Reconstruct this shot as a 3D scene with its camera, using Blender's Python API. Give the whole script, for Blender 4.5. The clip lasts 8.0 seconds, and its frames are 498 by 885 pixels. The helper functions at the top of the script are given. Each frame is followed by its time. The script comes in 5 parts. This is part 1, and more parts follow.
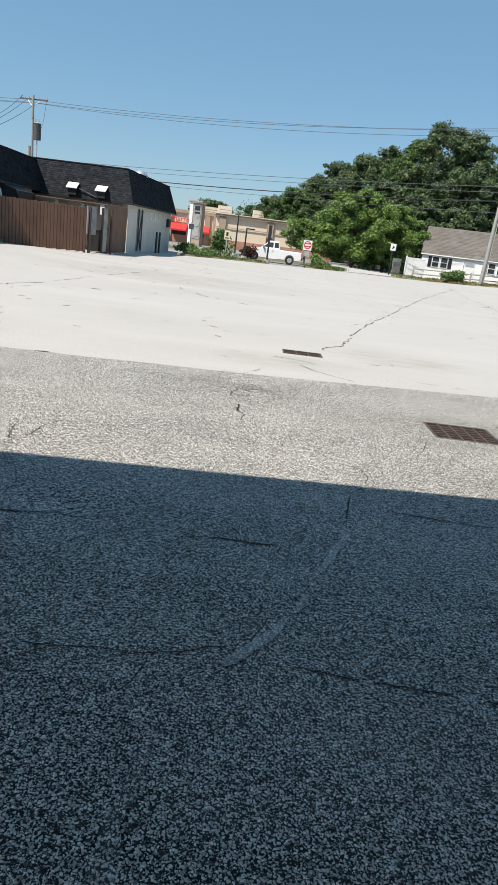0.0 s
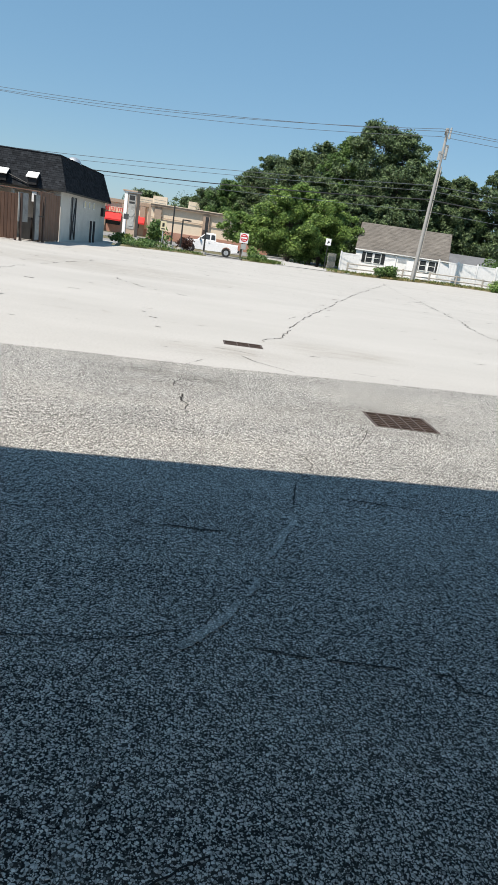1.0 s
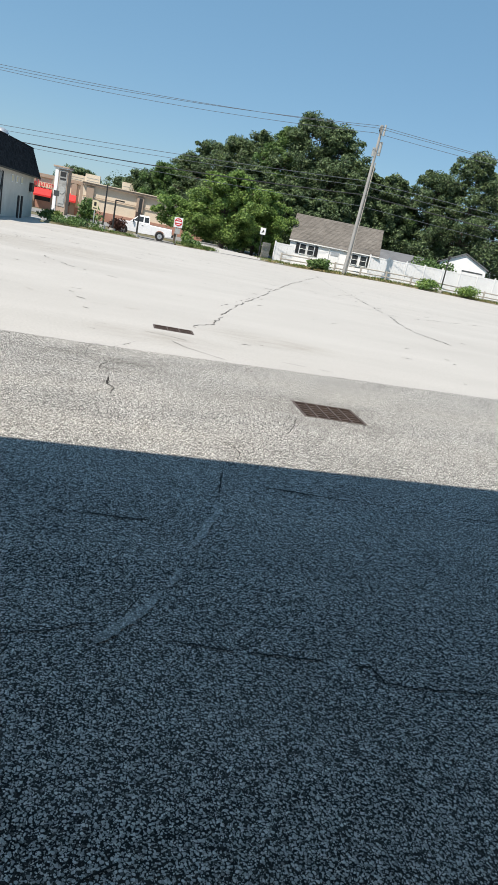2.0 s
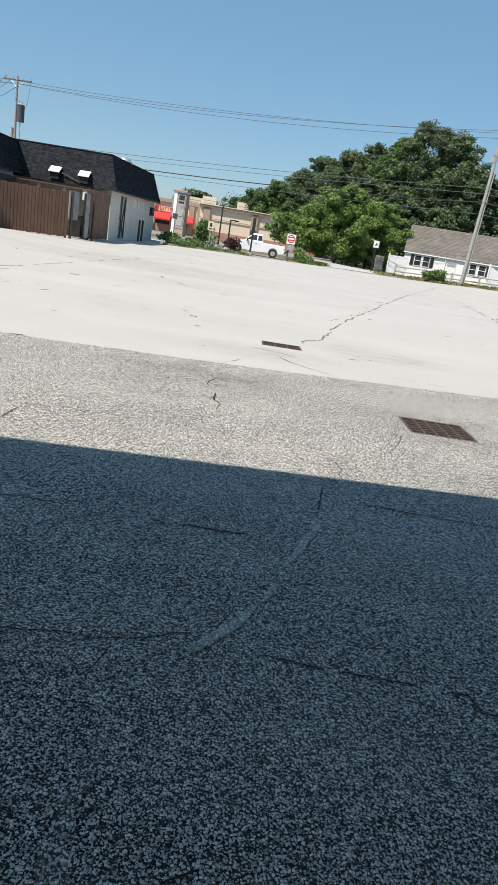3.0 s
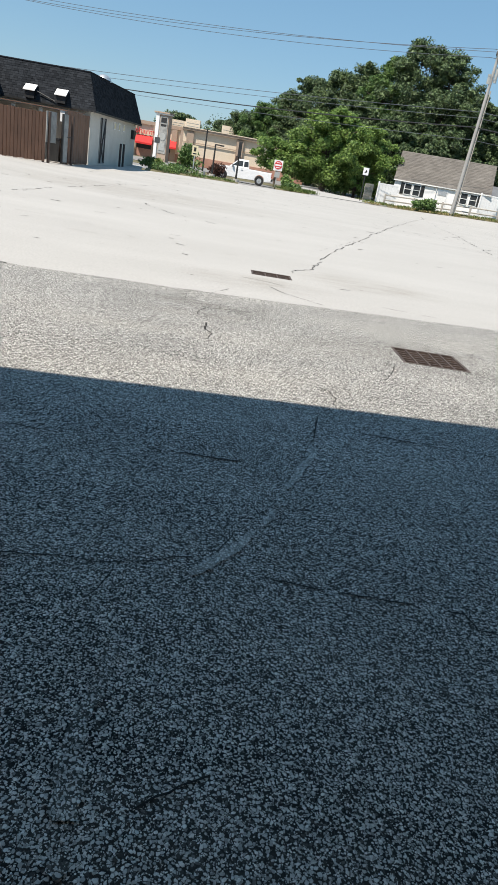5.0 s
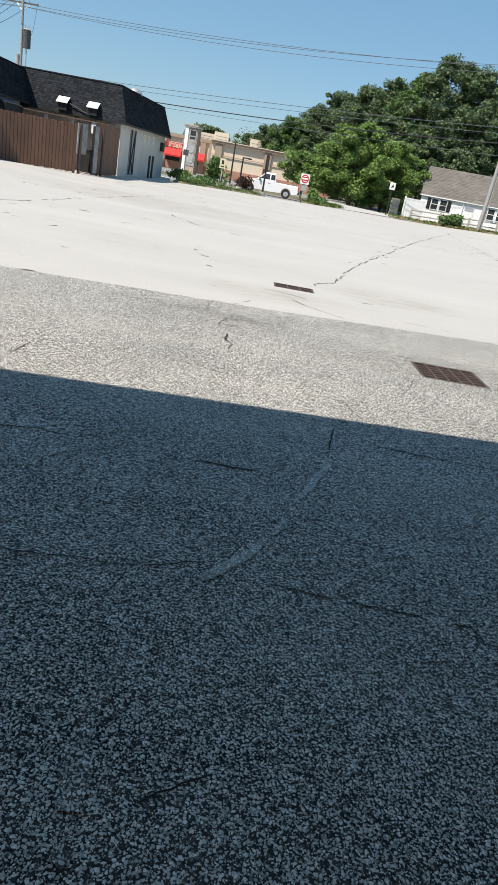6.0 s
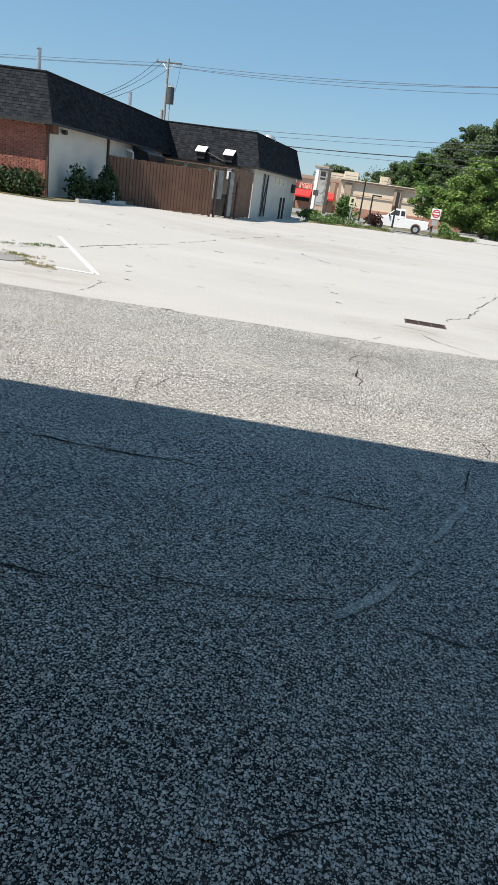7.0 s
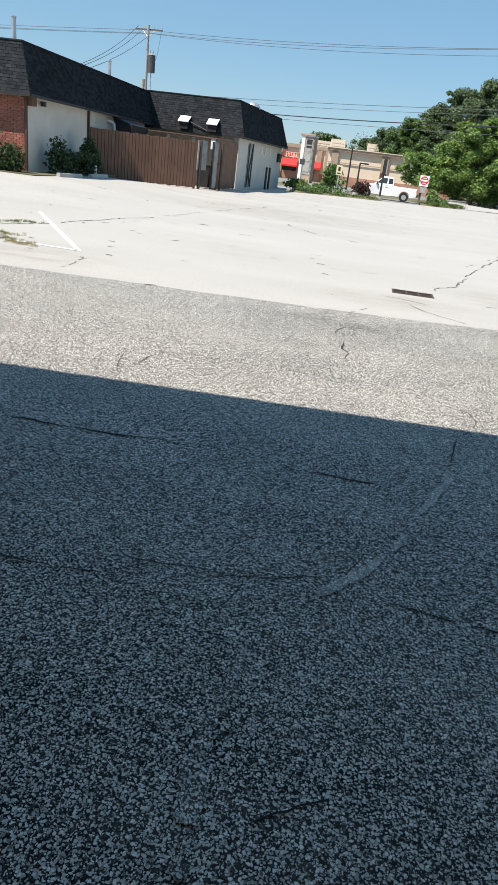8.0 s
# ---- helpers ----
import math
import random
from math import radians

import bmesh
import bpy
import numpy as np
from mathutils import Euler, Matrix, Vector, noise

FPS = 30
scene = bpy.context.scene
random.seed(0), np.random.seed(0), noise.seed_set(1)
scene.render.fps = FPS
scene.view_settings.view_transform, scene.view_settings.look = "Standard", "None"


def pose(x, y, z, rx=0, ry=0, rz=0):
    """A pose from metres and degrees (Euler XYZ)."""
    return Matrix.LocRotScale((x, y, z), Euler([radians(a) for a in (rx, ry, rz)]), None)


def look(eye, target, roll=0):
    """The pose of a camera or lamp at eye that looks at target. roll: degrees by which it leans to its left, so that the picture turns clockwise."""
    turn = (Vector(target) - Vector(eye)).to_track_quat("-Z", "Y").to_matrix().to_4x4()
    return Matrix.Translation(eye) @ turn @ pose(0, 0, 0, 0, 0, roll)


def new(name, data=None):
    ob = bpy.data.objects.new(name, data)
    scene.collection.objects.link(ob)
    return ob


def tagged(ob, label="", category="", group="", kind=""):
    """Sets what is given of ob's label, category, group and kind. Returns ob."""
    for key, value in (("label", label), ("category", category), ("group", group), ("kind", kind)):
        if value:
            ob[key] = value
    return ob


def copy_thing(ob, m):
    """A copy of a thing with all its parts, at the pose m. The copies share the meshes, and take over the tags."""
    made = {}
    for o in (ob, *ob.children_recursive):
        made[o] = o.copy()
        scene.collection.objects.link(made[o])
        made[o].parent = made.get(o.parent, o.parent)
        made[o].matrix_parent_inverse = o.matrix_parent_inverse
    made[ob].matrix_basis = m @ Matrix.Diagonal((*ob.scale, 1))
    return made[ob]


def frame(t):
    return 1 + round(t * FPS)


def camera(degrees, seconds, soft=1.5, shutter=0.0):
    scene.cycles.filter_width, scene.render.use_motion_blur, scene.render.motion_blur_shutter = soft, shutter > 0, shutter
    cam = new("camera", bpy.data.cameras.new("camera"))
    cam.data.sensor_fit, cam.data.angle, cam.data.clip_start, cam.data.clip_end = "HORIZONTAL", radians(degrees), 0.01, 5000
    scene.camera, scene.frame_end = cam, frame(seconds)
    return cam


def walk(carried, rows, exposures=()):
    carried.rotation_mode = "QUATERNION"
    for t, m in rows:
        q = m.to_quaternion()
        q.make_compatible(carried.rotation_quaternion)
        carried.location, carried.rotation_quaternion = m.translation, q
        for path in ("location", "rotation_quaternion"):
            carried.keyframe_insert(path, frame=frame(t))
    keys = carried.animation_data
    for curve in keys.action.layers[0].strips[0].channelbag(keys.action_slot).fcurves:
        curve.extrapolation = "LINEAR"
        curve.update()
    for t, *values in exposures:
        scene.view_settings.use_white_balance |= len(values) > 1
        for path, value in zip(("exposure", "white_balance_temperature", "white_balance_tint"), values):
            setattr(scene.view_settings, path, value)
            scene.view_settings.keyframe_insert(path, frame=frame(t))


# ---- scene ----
cam = camera(40.99, 8.0, soft=1.0)

# seconds, x, y, z, pitch, roll, yaw
PATH = [
    (0.0, 0.014, 0.001, 1.602, -17.00, -6.96, 0.93),
    (0.5, 0.034, 0.089, 1.581, -15.88, -9.88, -0.41),
    (1.0, -0.053, -0.034, 1.567, -16.88, -8.23, -4.40),
    (1.2, -0.011, 0.062, 1.537, -18.06, -8.55, -7.70),
    (2.3, -0.027, 0.031, 1.541, -16.53, -11.27, -9.91),
    (2.5, -0.040, -0.050, 1.567, -17.17, -7.65, -5.67),
    (3.0, 0.048, 0.018, 1.571, -17.41, -8.99, -0.39),
    (3.5, 0.055, -0.041, 1.572, -16.71, -9.63, -1.72),
    (4.0, -0.001, 0.045, 1.530, -18.67, -15.14, -4.79),
    (4.5, 0.030, -0.004, 1.534, -21.34, -12.80, -2.29),
    (4.7, -0.004, 0.046, 1.505, -22.76, -10.63, -2.52),
    (5.8, 0.014, -0.014, 1.536, -22.45, -8.77, -0.39),
    (6.0, 0.022, -0.019, 1.529, -22.21, -9.99, 0.61),
    (6.5, 0.005, -0.077, 1.579, -19.49, -6.55, 5.90),
    (7.0, -0.041, -0.049, 1.538, -20.85, -7.74, 11.03),
    (7.5, -0.048, -0.015, 1.510, -26.05, -8.19, 11.82),
    (8.0, 0.004, 0.013, 1.539, -22.92, -6.63, 9.91),
]
walk(cam, [(t, pose(x, y, z, 90 + p, r, w)) for t, x, y, z, p, r, w in PATH], [(0.0, 0.58, 6300, 7), (4.5, 0.60, 6300, 7), (6.0, 0.62, 6300, 7), (7.5, 0.63, 6300, 7), (8.0, 0.72, 6300, 7)])

# ---- light ----
SUN_TO = Vector((0.52, 0.44, -1.0)).normalized()          # the way the sunlight travels
world = bpy.data.worlds.new("sky")
scene.world = world
world.use_nodes = True
wn = world.node_tree
sky = wn.nodes.new("ShaderNodeTexSky")
sky.sky_type, sky.sun_disc = "NISHITA", False
sky.sun_elevation = math.asin(-SUN_TO.z)
sky.sun_rotation = math.atan2(-SUN_TO.x, -SUN_TO.y)
sky.air_density, sky.dust_density, sky.ozone_density = 1.0, 0.3, 1.2
wn.nodes["Background"].inputs["Strength"].default_value = 0.082
haze = wn.nodes.new("ShaderNodeMix")                       # even summer haze over the clear sky
haze.data_type = "RGBA"
haze.inputs[0].default_value = 0.55
haze.inputs[7].default_value = (1.55, 3.26, 5.0, 1)
wn.links.new(sky.outputs[0], haze.inputs[6])
wn.links.new(haze.outputs[2], wn.nodes["Background"].inputs["Color"])
sun = new("sun", bpy.data.lights.new("sun", "SUN"))
sun.data.energy, sun.data.angle, sun.data.color = 4.5, radians(0.53), (1.0, 0.885, 0.775)
sun.matrix_world = look((0, 0, 60), Vector((0, 0, 60)) + SUN_TO)


# ---- materials ----
def nodes_of(name):
    m = bpy.data.materials.new(name)
    m.use_nodes = True
    nt = m.node_tree
    return m, nt, nt.nodes["Principled BSDF"]


def ramp(nt, fac, stops):
    r = nt.nodes.new("ShaderNodeValToRGB")
    while len(r.color_ramp.elements) < len(stops):
        r.color_ramp.elements.new(0.5)
    for e, (p, c) in zip(r.color_ramp.elements, stops):
        e.position, e.color = p, (*c, 1) if len(c) == 3 else c
    nt.links.new(fac, r.inputs[0])
    return r.outputs[0]


def noise_tex(nt, scale, detail=4.0, rough=0.6, stretch=None):
    g = nt.nodes.new("ShaderNodeNewGeometry")
    out = g.outputs["Position"]
    if stretch:
        mp = nt.nodes.new("ShaderNodeMapping")
        mp.inputs["Scale"].default_value = stretch
        nt.links.new(out, mp.inputs[0])
        out = mp.outputs[0]
    n = nt.nodes.new("ShaderNodeTexNoise")
    n.inputs["Scale"].default_value, n.inputs["Detail"].default_value, n.inputs["Roughness"].default_value = scale, detail, rough
    nt.links.new(out, n.inputs["Vector"])
    return n.outputs[0]


def mix(nt, kind, fac, a, b):
    m = nt.nodes.new("ShaderNodeMix")
    m.data_type, m.blend_type = "RGBA", kind
    for sock, v in ((m.inputs[0], fac), (m.inputs[6], a), (m.inputs[7], b)):
        if isinstance(v, (int, float)):
            sock.default_value = v
        elif isinstance(v, tuple):
            sock.default_value = (*v, 1)
        else:
            nt.links.new(v, sock)
    return m.outputs[2]


def bumped(nt, bsdf, height, strength, distance):
    b = nt.nodes.new("ShaderNodeBump")
    b.inputs["Strength"].default_value, b.inputs["Distance"].default_value = strength, distance
    nt.links.new(height, b.inputs["Height"])
    nt.links.new(b.outputs[0], bsdf.inputs["Normal"])


def surface(name, dark, light, coarse=1.5, fine=40.0, rough=0.7, metal=0.0, bump=0.3, depth=0.004, stretch=None, island=0.0, randomly=0.0):
    """Two scales of variation between two colours, with fine relief."""
    m, nt, bsdf = nodes_of(name)
    big, small = noise_tex(nt, coarse, 5, 0.6, stretch), noise_tex(nt, fine, 3, 0.6, stretch)
    col = ramp(nt, big, [(0.3, dark), (0.7, light)])
    col = mix(nt, "MULTIPLY", 0.5, col, ramp(nt, small, [(0.3, (0.62, 0.62, 0.62)), (0.7, (1.25, 1.25, 1.25))]))
    for amount, node, sock in ((island, "ShaderNodeNewGeometry", "Random Per Island"), (randomly, "ShaderNodeObjectInfo", "Random")):
        if amount:
            g = nt.nodes.new(node)
            lo, hi = 1 - amount, 1 + amount
            col = mix(nt, "MULTIPLY", 1.0, col, ramp(nt, g.outputs[sock], [(0, (lo, lo, lo)), (1, (hi, hi, hi))]))
    nt.links.new(col, bsdf.inputs["Base Color"])
    bsdf.inputs["Roughness"].default_value, bsdf.inputs["Metallic"].default_value = rough, metal
    if bump:
        bumped(nt, bsdf, small, bump, depth)
    return m


def asphalt_material(name="worn_asphalt", binder=(0.008, 0.0078, 0.0075), low=(0.065, 0.064, 0.060)):
    """Worn asphalt: pale stone chips in dark binder."""
    m, nt, bsdf = nodes_of(name)
    g = nt.nodes.new("ShaderNodeNewGeometry")
    warp = nt.nodes.new("ShaderNodeTexNoise")
    warp.inputs["Scale"].default_value = 60.0
    nt.links.new(g.outputs["Position"], warp.inputs["Vector"])
    shift = nt.nodes.new("ShaderNodeVectorMath")
    shift.operation = "MULTIPLY_ADD"
    shift.inputs[1].default_value = (0.014, 0.014, 0.014)
    nt.links.new(warp.outputs["Color"], shift.inputs[0])
    nt.links.new(g.outputs["Position"], shift.inputs[2])
    layers = []
    for scale, size in ((90.0, 0.455), (165.0, 0.46)):
        v = nt.nodes.new("ShaderNodeTexVoronoi")
        v.inputs["Scale"].default_value = scale
        nt.links.new(shift.outputs[0], v.inputs["Vector"])
        sep = nt.nodes.new("ShaderNodeSeparateColor")
        nt.links.new(v.outputs["Color"], sep.inputs[0])
        stone = ramp(nt, sep.outputs[0], [(0.0, tuple(0.4 * c for c in low)), (0.20, low), (0.34, (0.47, 0.455, 0.42)), (1.0, (0.92, 0.895, 0.835))])
        chip = ramp(nt, v.outputs["Distance"], [(size - 0.07, (1, 1, 1)), (size + 0.05, (0, 0, 0))])
        layers.append((chip, stone))
    col = mix(nt, "MIX", layers[1][0], binder, layers[1][1])
    col = mix(nt, "MIX", layers[0][0], col, layers[0][1])
    # pale dust lying between the chips, in long drifts
    dust = ramp(nt, noise_tex(nt, 0.55, 6, 0.65, (0.45, 1.4, 1)), [(0.42, (0, 0, 0)), (0.74, (0.26, 0.26, 0.26))])
    col = mix(nt, "MIX", dust, col, (0.40, 0.37, 0.32))
    stain = ramp(nt, noise_tex(nt, 1.3, 7, 0.65, (0.6, 1.2, 1)), [(0.30, (0.86, 0.86, 0.86)), (0.52, (1, 1, 1)), (0.75, (1.10, 1.095, 1.08))])
    col = mix(nt, "MULTIPLY", 1.0, col, stain)
    # chips lie in clumps, with bare binder between
    clump = ramp(nt, noise_tex(nt, 30.0, 3, 0.75), [(0.38, (0.80, 0.80, 0.80)), (0.5, (1.0, 1.0, 1.0)), (0.62, (1.18, 1.18, 1.18))])
    col = mix(nt, "MULTIPLY", 1.0, col, clump)
    nt.links.new(col, bsdf.inputs["Base Color"])
    bsdf.inputs["Roughness"].default_value = 0.8
    bsdf.inputs["Specular IOR Level"].default_value = 0.15
    bumped(nt, bsdf, layers[0][0], 0.5, 0.003)
    return m


def spots(nt, col, places, tint):
    """Darkens a colour in cloudy stains round some places of the ground: x, y, radius."""
    g = nt.nodes.new("ShaderNodeNewGeometry")
    cloud = ramp(nt, noise_tex(nt, 2.2, 6, 0.7, (0.5, 1.5, 1)), [(0.36, (0, 0, 0)), (0.66, (1, 1, 1))])
    for x, y, r in places:
        mp = nt.nodes.new("ShaderNodeMapping")
        mp.inputs["Location"].default_value = (-x / r, -y / r * 1.6, 0)
        mp.inputs["Scale"].default_value = (1 / r, 1.6 / r, 1)
        nt.links.new(g.outputs["Position"], mp.inputs[0])
        gr = nt.nodes.new("ShaderNodeTexGradient")
        gr.gradient_type = "SPHERICAL"
        nt.links.new(mp.outputs[0], gr.inputs[0])
        near = ramp(nt, gr.outputs["Fac"], [(0.0, (0, 0, 0)), (0.6, (1, 1, 1))])
        mask = mix(nt, "MULTIPLY", 1.0, near, cloud)
        col = mix(nt, "MULTIPLY", mask, col, tint)
    return col


def stained(m, places, tint):
    nt = m.node_tree
    sock = nt.nodes["Principled BSDF"].inputs["Base Color"]
    old = sock.links[0].from_socket
    nt.links.new(spots(nt, old, places, tint), sock)


def brick_material(name, a, b):
    return surface(name, a, b, 3, 60, 0.85, randomly=0.28, bump=0.4)


ASPHALT = asphalt_material()
CONCRETE = surface("weathered_concrete", (0.405, 0.388, 0.36), (0.46, 0.442, 0.412), 0.35, 55, 0.9, bump=0.25, stretch=(0.5, 1.3, 1))
stained(ASPHALT, [(2.0, 6.5, 1.3), (0.0, 7.3, 1.2)], (0.74, 0.73, 0.71))
stained(CONCRETE, [(2.5, 10.9, 1.5), (0.6, 9.5, 1.2), (-4.6, 9.0, 1.5), (-3, 24, 6.0)], (0.80, 0.78, 0.75))
PATCH = asphalt_material("filled_asphalt", (0.24, 0.24, 0.222), (0.27, 0.265, 0.25))
SANDY = asphalt_material("sanded_asphalt", (0.055, 0.056, 0.05), (0.12, 0.12, 0.11))
CRACK = surface("crack_dirt", (0.012, 0.011, 0.010), (0.032, 0.028, 0.023), 4, 90, 0.95)
PALECRACK = surface("faded_crack_filler", (0.30, 0.28, 0.25), (0.38, 0.36, 0.32), 4, 90, 0.95)
ROAD = surface("road_asphalt", (0.20, 0.195, 0.185), (0.28, 0.27, 0.255), 0.4, 30, 0.85)
SOIL = surface("dry_grass_ground", (0.10, 0.095, 0.045), (0.20, 0.17, 0.09), 0.5, 12, 0.95, bump=0.6, depth=0.03)
ROOFGREY = surface("grey_roof_shingle", (0.12, 0.125, 0.135), (0.17, 0.175, 0.185), 1.0, 25, 0.95)
LINE = surface("worn_white_paint", (0.66, 0.66, 0.63), (0.82, 0.82, 0.80), 5, 60, 0.8)
RUST = surface("rusty_cast_iron", (0.06, 0.044, 0.038), (0.125, 0.092, 0.077), 9, 90, 0.75, metal=0.25, bump=0.5)
PIT = surface("pit_concrete", (0.03, 0.028, 0.025), (0.06, 0.055, 0.05), 6, 40, 0.95)
SHINGLE = surface("grey_asphalt_shingle", (0.026, 0.029, 0.033), (0.034, 0.037, 0.042), 1.2, 120, 0.95, island=0.30, bump=0.5)
SHINGLEDARK = surface("black_asphalt_shingle", (0.016, 0.018, 0.021), (0.026, 0.028, 0.033), 1.2, 120, 0.9, island=0.18, bump=0.5)
for dull in (SHINGLE, SHINGLEDARK):
    dull.node_tree.nodes["Principled BSDF"].inputs["Specular IOR Level"].default_value = 0.0
BRICK = brick_material("red_brick", (0.26, 0.095, 0.065), (0.36, 0.145, 0.10))
MORTAR = surface("mortar", (0.33, 0.29, 0.25), (0.42, 0.38, 0.33), 4, 80, 0.95)
STUCCO = surface("cream_stucco", (0.54, 0.51, 0.45), (0.64, 0.61, 0.55), 1.1, 90, 0.9, bump=0.35)
TRIMDARK = surface("dark_brown_trim", (0.05, 0.032, 0.025), (0.085, 0.055, 0.042), 5, 60, 0.6)
FENCEBROWN = surface("brown_painted_metal", (0.135, 0.07, 0.043), (0.185, 0.097, 0.06), 1.6, 40, 0.6, randomly=0.10, bump=0.1)
GREYDOOR = surface("scuffed_grey_panel", (0.20, 0.205, 0.20), (0.40, 0.40, 0.38), 2.2, 30, 0.7)
BLACK = surface("black_painted_steel", (0.012, 0.012, 0.013), (0.03, 0.03, 0.03), 6, 80, 0.5)
STEEL = surface("galvanised_steel", (0.52, 0.53, 0.54), (0.66, 0.67, 0.68), 5, 60, 0.4, metal=0.7)
POLEWOOD = surface("weathered_pole_wood", (0.25, 0.245, 0.235), (0.37, 0.365, 0.35), 2.5, 30, 0.9, stretch=(4, 4, 0.4))
WIRE = surface("black_cable", (0.02, 0.02, 0.022), (0.035, 0.035, 0.038), 5, 50, 0.6)
WIREGREY = surface("weathered_cable", (0.075, 0.085, 0.10), (0.12, 0.135, 0.155), 5, 50, 0.6)
BEIGE = surface("beige_render", (0.68, 0.565, 0.43), (0.75, 0.64, 0.50), 0.4, 30, 0.9)
TAUPE = surface("taupe_render", (0.36, 0.27, 0.205), (0.43, 0.335, 0.26), 0.5, 30, 0.9)
BASEBRICK = surface("pinkish_brick_base", (0.36, 0.19, 0.14), (0.46, 0.26, 0.19), 0.8, 25, 0.9)
REDCLOTH = surface("red_awning_cloth", (0.55, 0.02, 0.02), (0.70, 0.035, 0.03), 2, 50, 0.7)
WHITE = surface("white_paint", (0.76, 0.76, 0.75), (0.84, 0.84, 0.83), 1.0, 40, 0.6, bump=0.1)
VINYL = surface("white_vinyl", (0.80, 0.80, 0.80), (0.86, 0.86, 0.86), 1.0, 40, 0.45, bump=0.05)
ROOFTAN = surface("tan_grey_shingle", (0.125, 0.112, 0.098), (0.17, 0.155, 0.137), 1.0, 25, 0.95, island=0.12)
GLASS = surface("dark_window_glass", (0.03, 0.035, 0.04), (0.05, 0.055, 0.06), 2, 10, 0.08, bump=0)
GLASS.node_tree.nodes["Principled BSDF"].inputs["Specular IOR Level"].default_value = 0.25
REDPAINT = surface("red_sign_sheeting", (0.55, 0.03, 0.035), (0.64, 0.045, 0.05), 4, 60, 0.5)
CANGREY = surface("dark_grey_enamel", (0.05, 0.054, 0.058), (0.085, 0.09, 0.095), 3, 40, 0.5)
YELLOW = surface("pale_yellow_sheeting", (0.70, 0.62, 0.40), (0.78, 0.70, 0.47), 4, 60, 0.5)
SIGNGREY = surface("dull_sign_grey", (0.30, 0.31, 0.30), (0.40, 0.41, 0.40), 3, 40, 0.6)
CARWHITE = surface("white_car_paint", (0.80, 0.80, 0.80), (0.84, 0.84, 0.84), 1.0, 30, 0.25, bump=0)
RUBBER = surface("tyre_rubber", (0.018, 0.018, 0.018), (0.03, 0.03, 0.03), 5, 60, 0.9)
REDLENS = surface("red_lens", (0.35, 0.01, 0.01), (0.45, 0.015, 0.015), 5, 60, 0.2)
CLEARLENS = surface("clear_lens", (0.65, 0.66, 0.66), (0.75, 0.76, 0.76), 5, 60, 0.15)
BARK = surface("grey_brown_bark", (0.085, 0.065, 0.05), (0.16, 0.125, 0.10), 3, 30, 0.95, bump=0.6, depth=0.02)
WOODRAIL = surface("silvery_rail_wood", (0.34, 0.31, 0.27), (0.46, 0.43, 0.38), 3, 30, 0.9)


def leaf_material(name, dark, light, through_light=0.35):
    m, nt, bsdf = nodes_of(name)
    g = nt.nodes.new("ShaderNodeNewGeometry")
    col = ramp(nt, g.outputs["Random Per Island"], [(0, dark), (1, light)])
    col = mix(nt, "MULTIPLY", 0.7, col, ramp(nt, noise_tex(nt, 0.6, 3), [(0.35, (0.72, 0.78, 0.75)), (0.68, (1.25, 1.2, 1.0))]))
    nt.links.new(col, bsdf.inputs["Base Color"])
    bsdf.inputs["Roughness"].default_value = 0.6
    tr = nt.nodes.new("ShaderNodeBsdfTranslucent")
    nt.links.new(col, tr.inputs["Color"])
    mx = nt.nodes.new("ShaderNodeMixShader")
    mx.inputs[0].default_value = through_light
    nt.links.new(bsdf.outputs[0], mx.inputs[1])
    nt.links.new(tr.outputs[0], mx.inputs[2])
    nt.links.new(mx.outputs[0], nt.nodes["Material Output"].inputs[0])
    return m


LEAFBRIGHT = leaf_material("bright_maple_leaf", (0.065, 0.135, 0.028), (0.29, 0.41, 0.115), 0.28)
LEAFDARK = leaf_material("dark_pine_needles", (0.022, 0.046, 0.021), (0.175, 0.245, 0.11), 0.14)
LEAFMID = leaf_material("mid_green_leaf", (0.045, 0.10, 0.028), (0.16, 0.25, 0.075), 0.22)
LEAFHEDGE = leaf_material("hedge_leaf", (0.016, 0.038, 0.010), (0.05, 0.085, 0.022), 0.15)
WEED = leaf_material("weed_blade", (0.06, 0.11, 0.02), (0.19, 0.24, 0.07))
WEEDDRY = leaf_material("dry_weed_blade", (0.26, 0.20, 0.09), (0.42, 0.35, 0.17))
REDLEAF = leaf_material("dark_red_leaf", (0.05, 0.02, 0.015), (0.10, 0.04, 0.028))


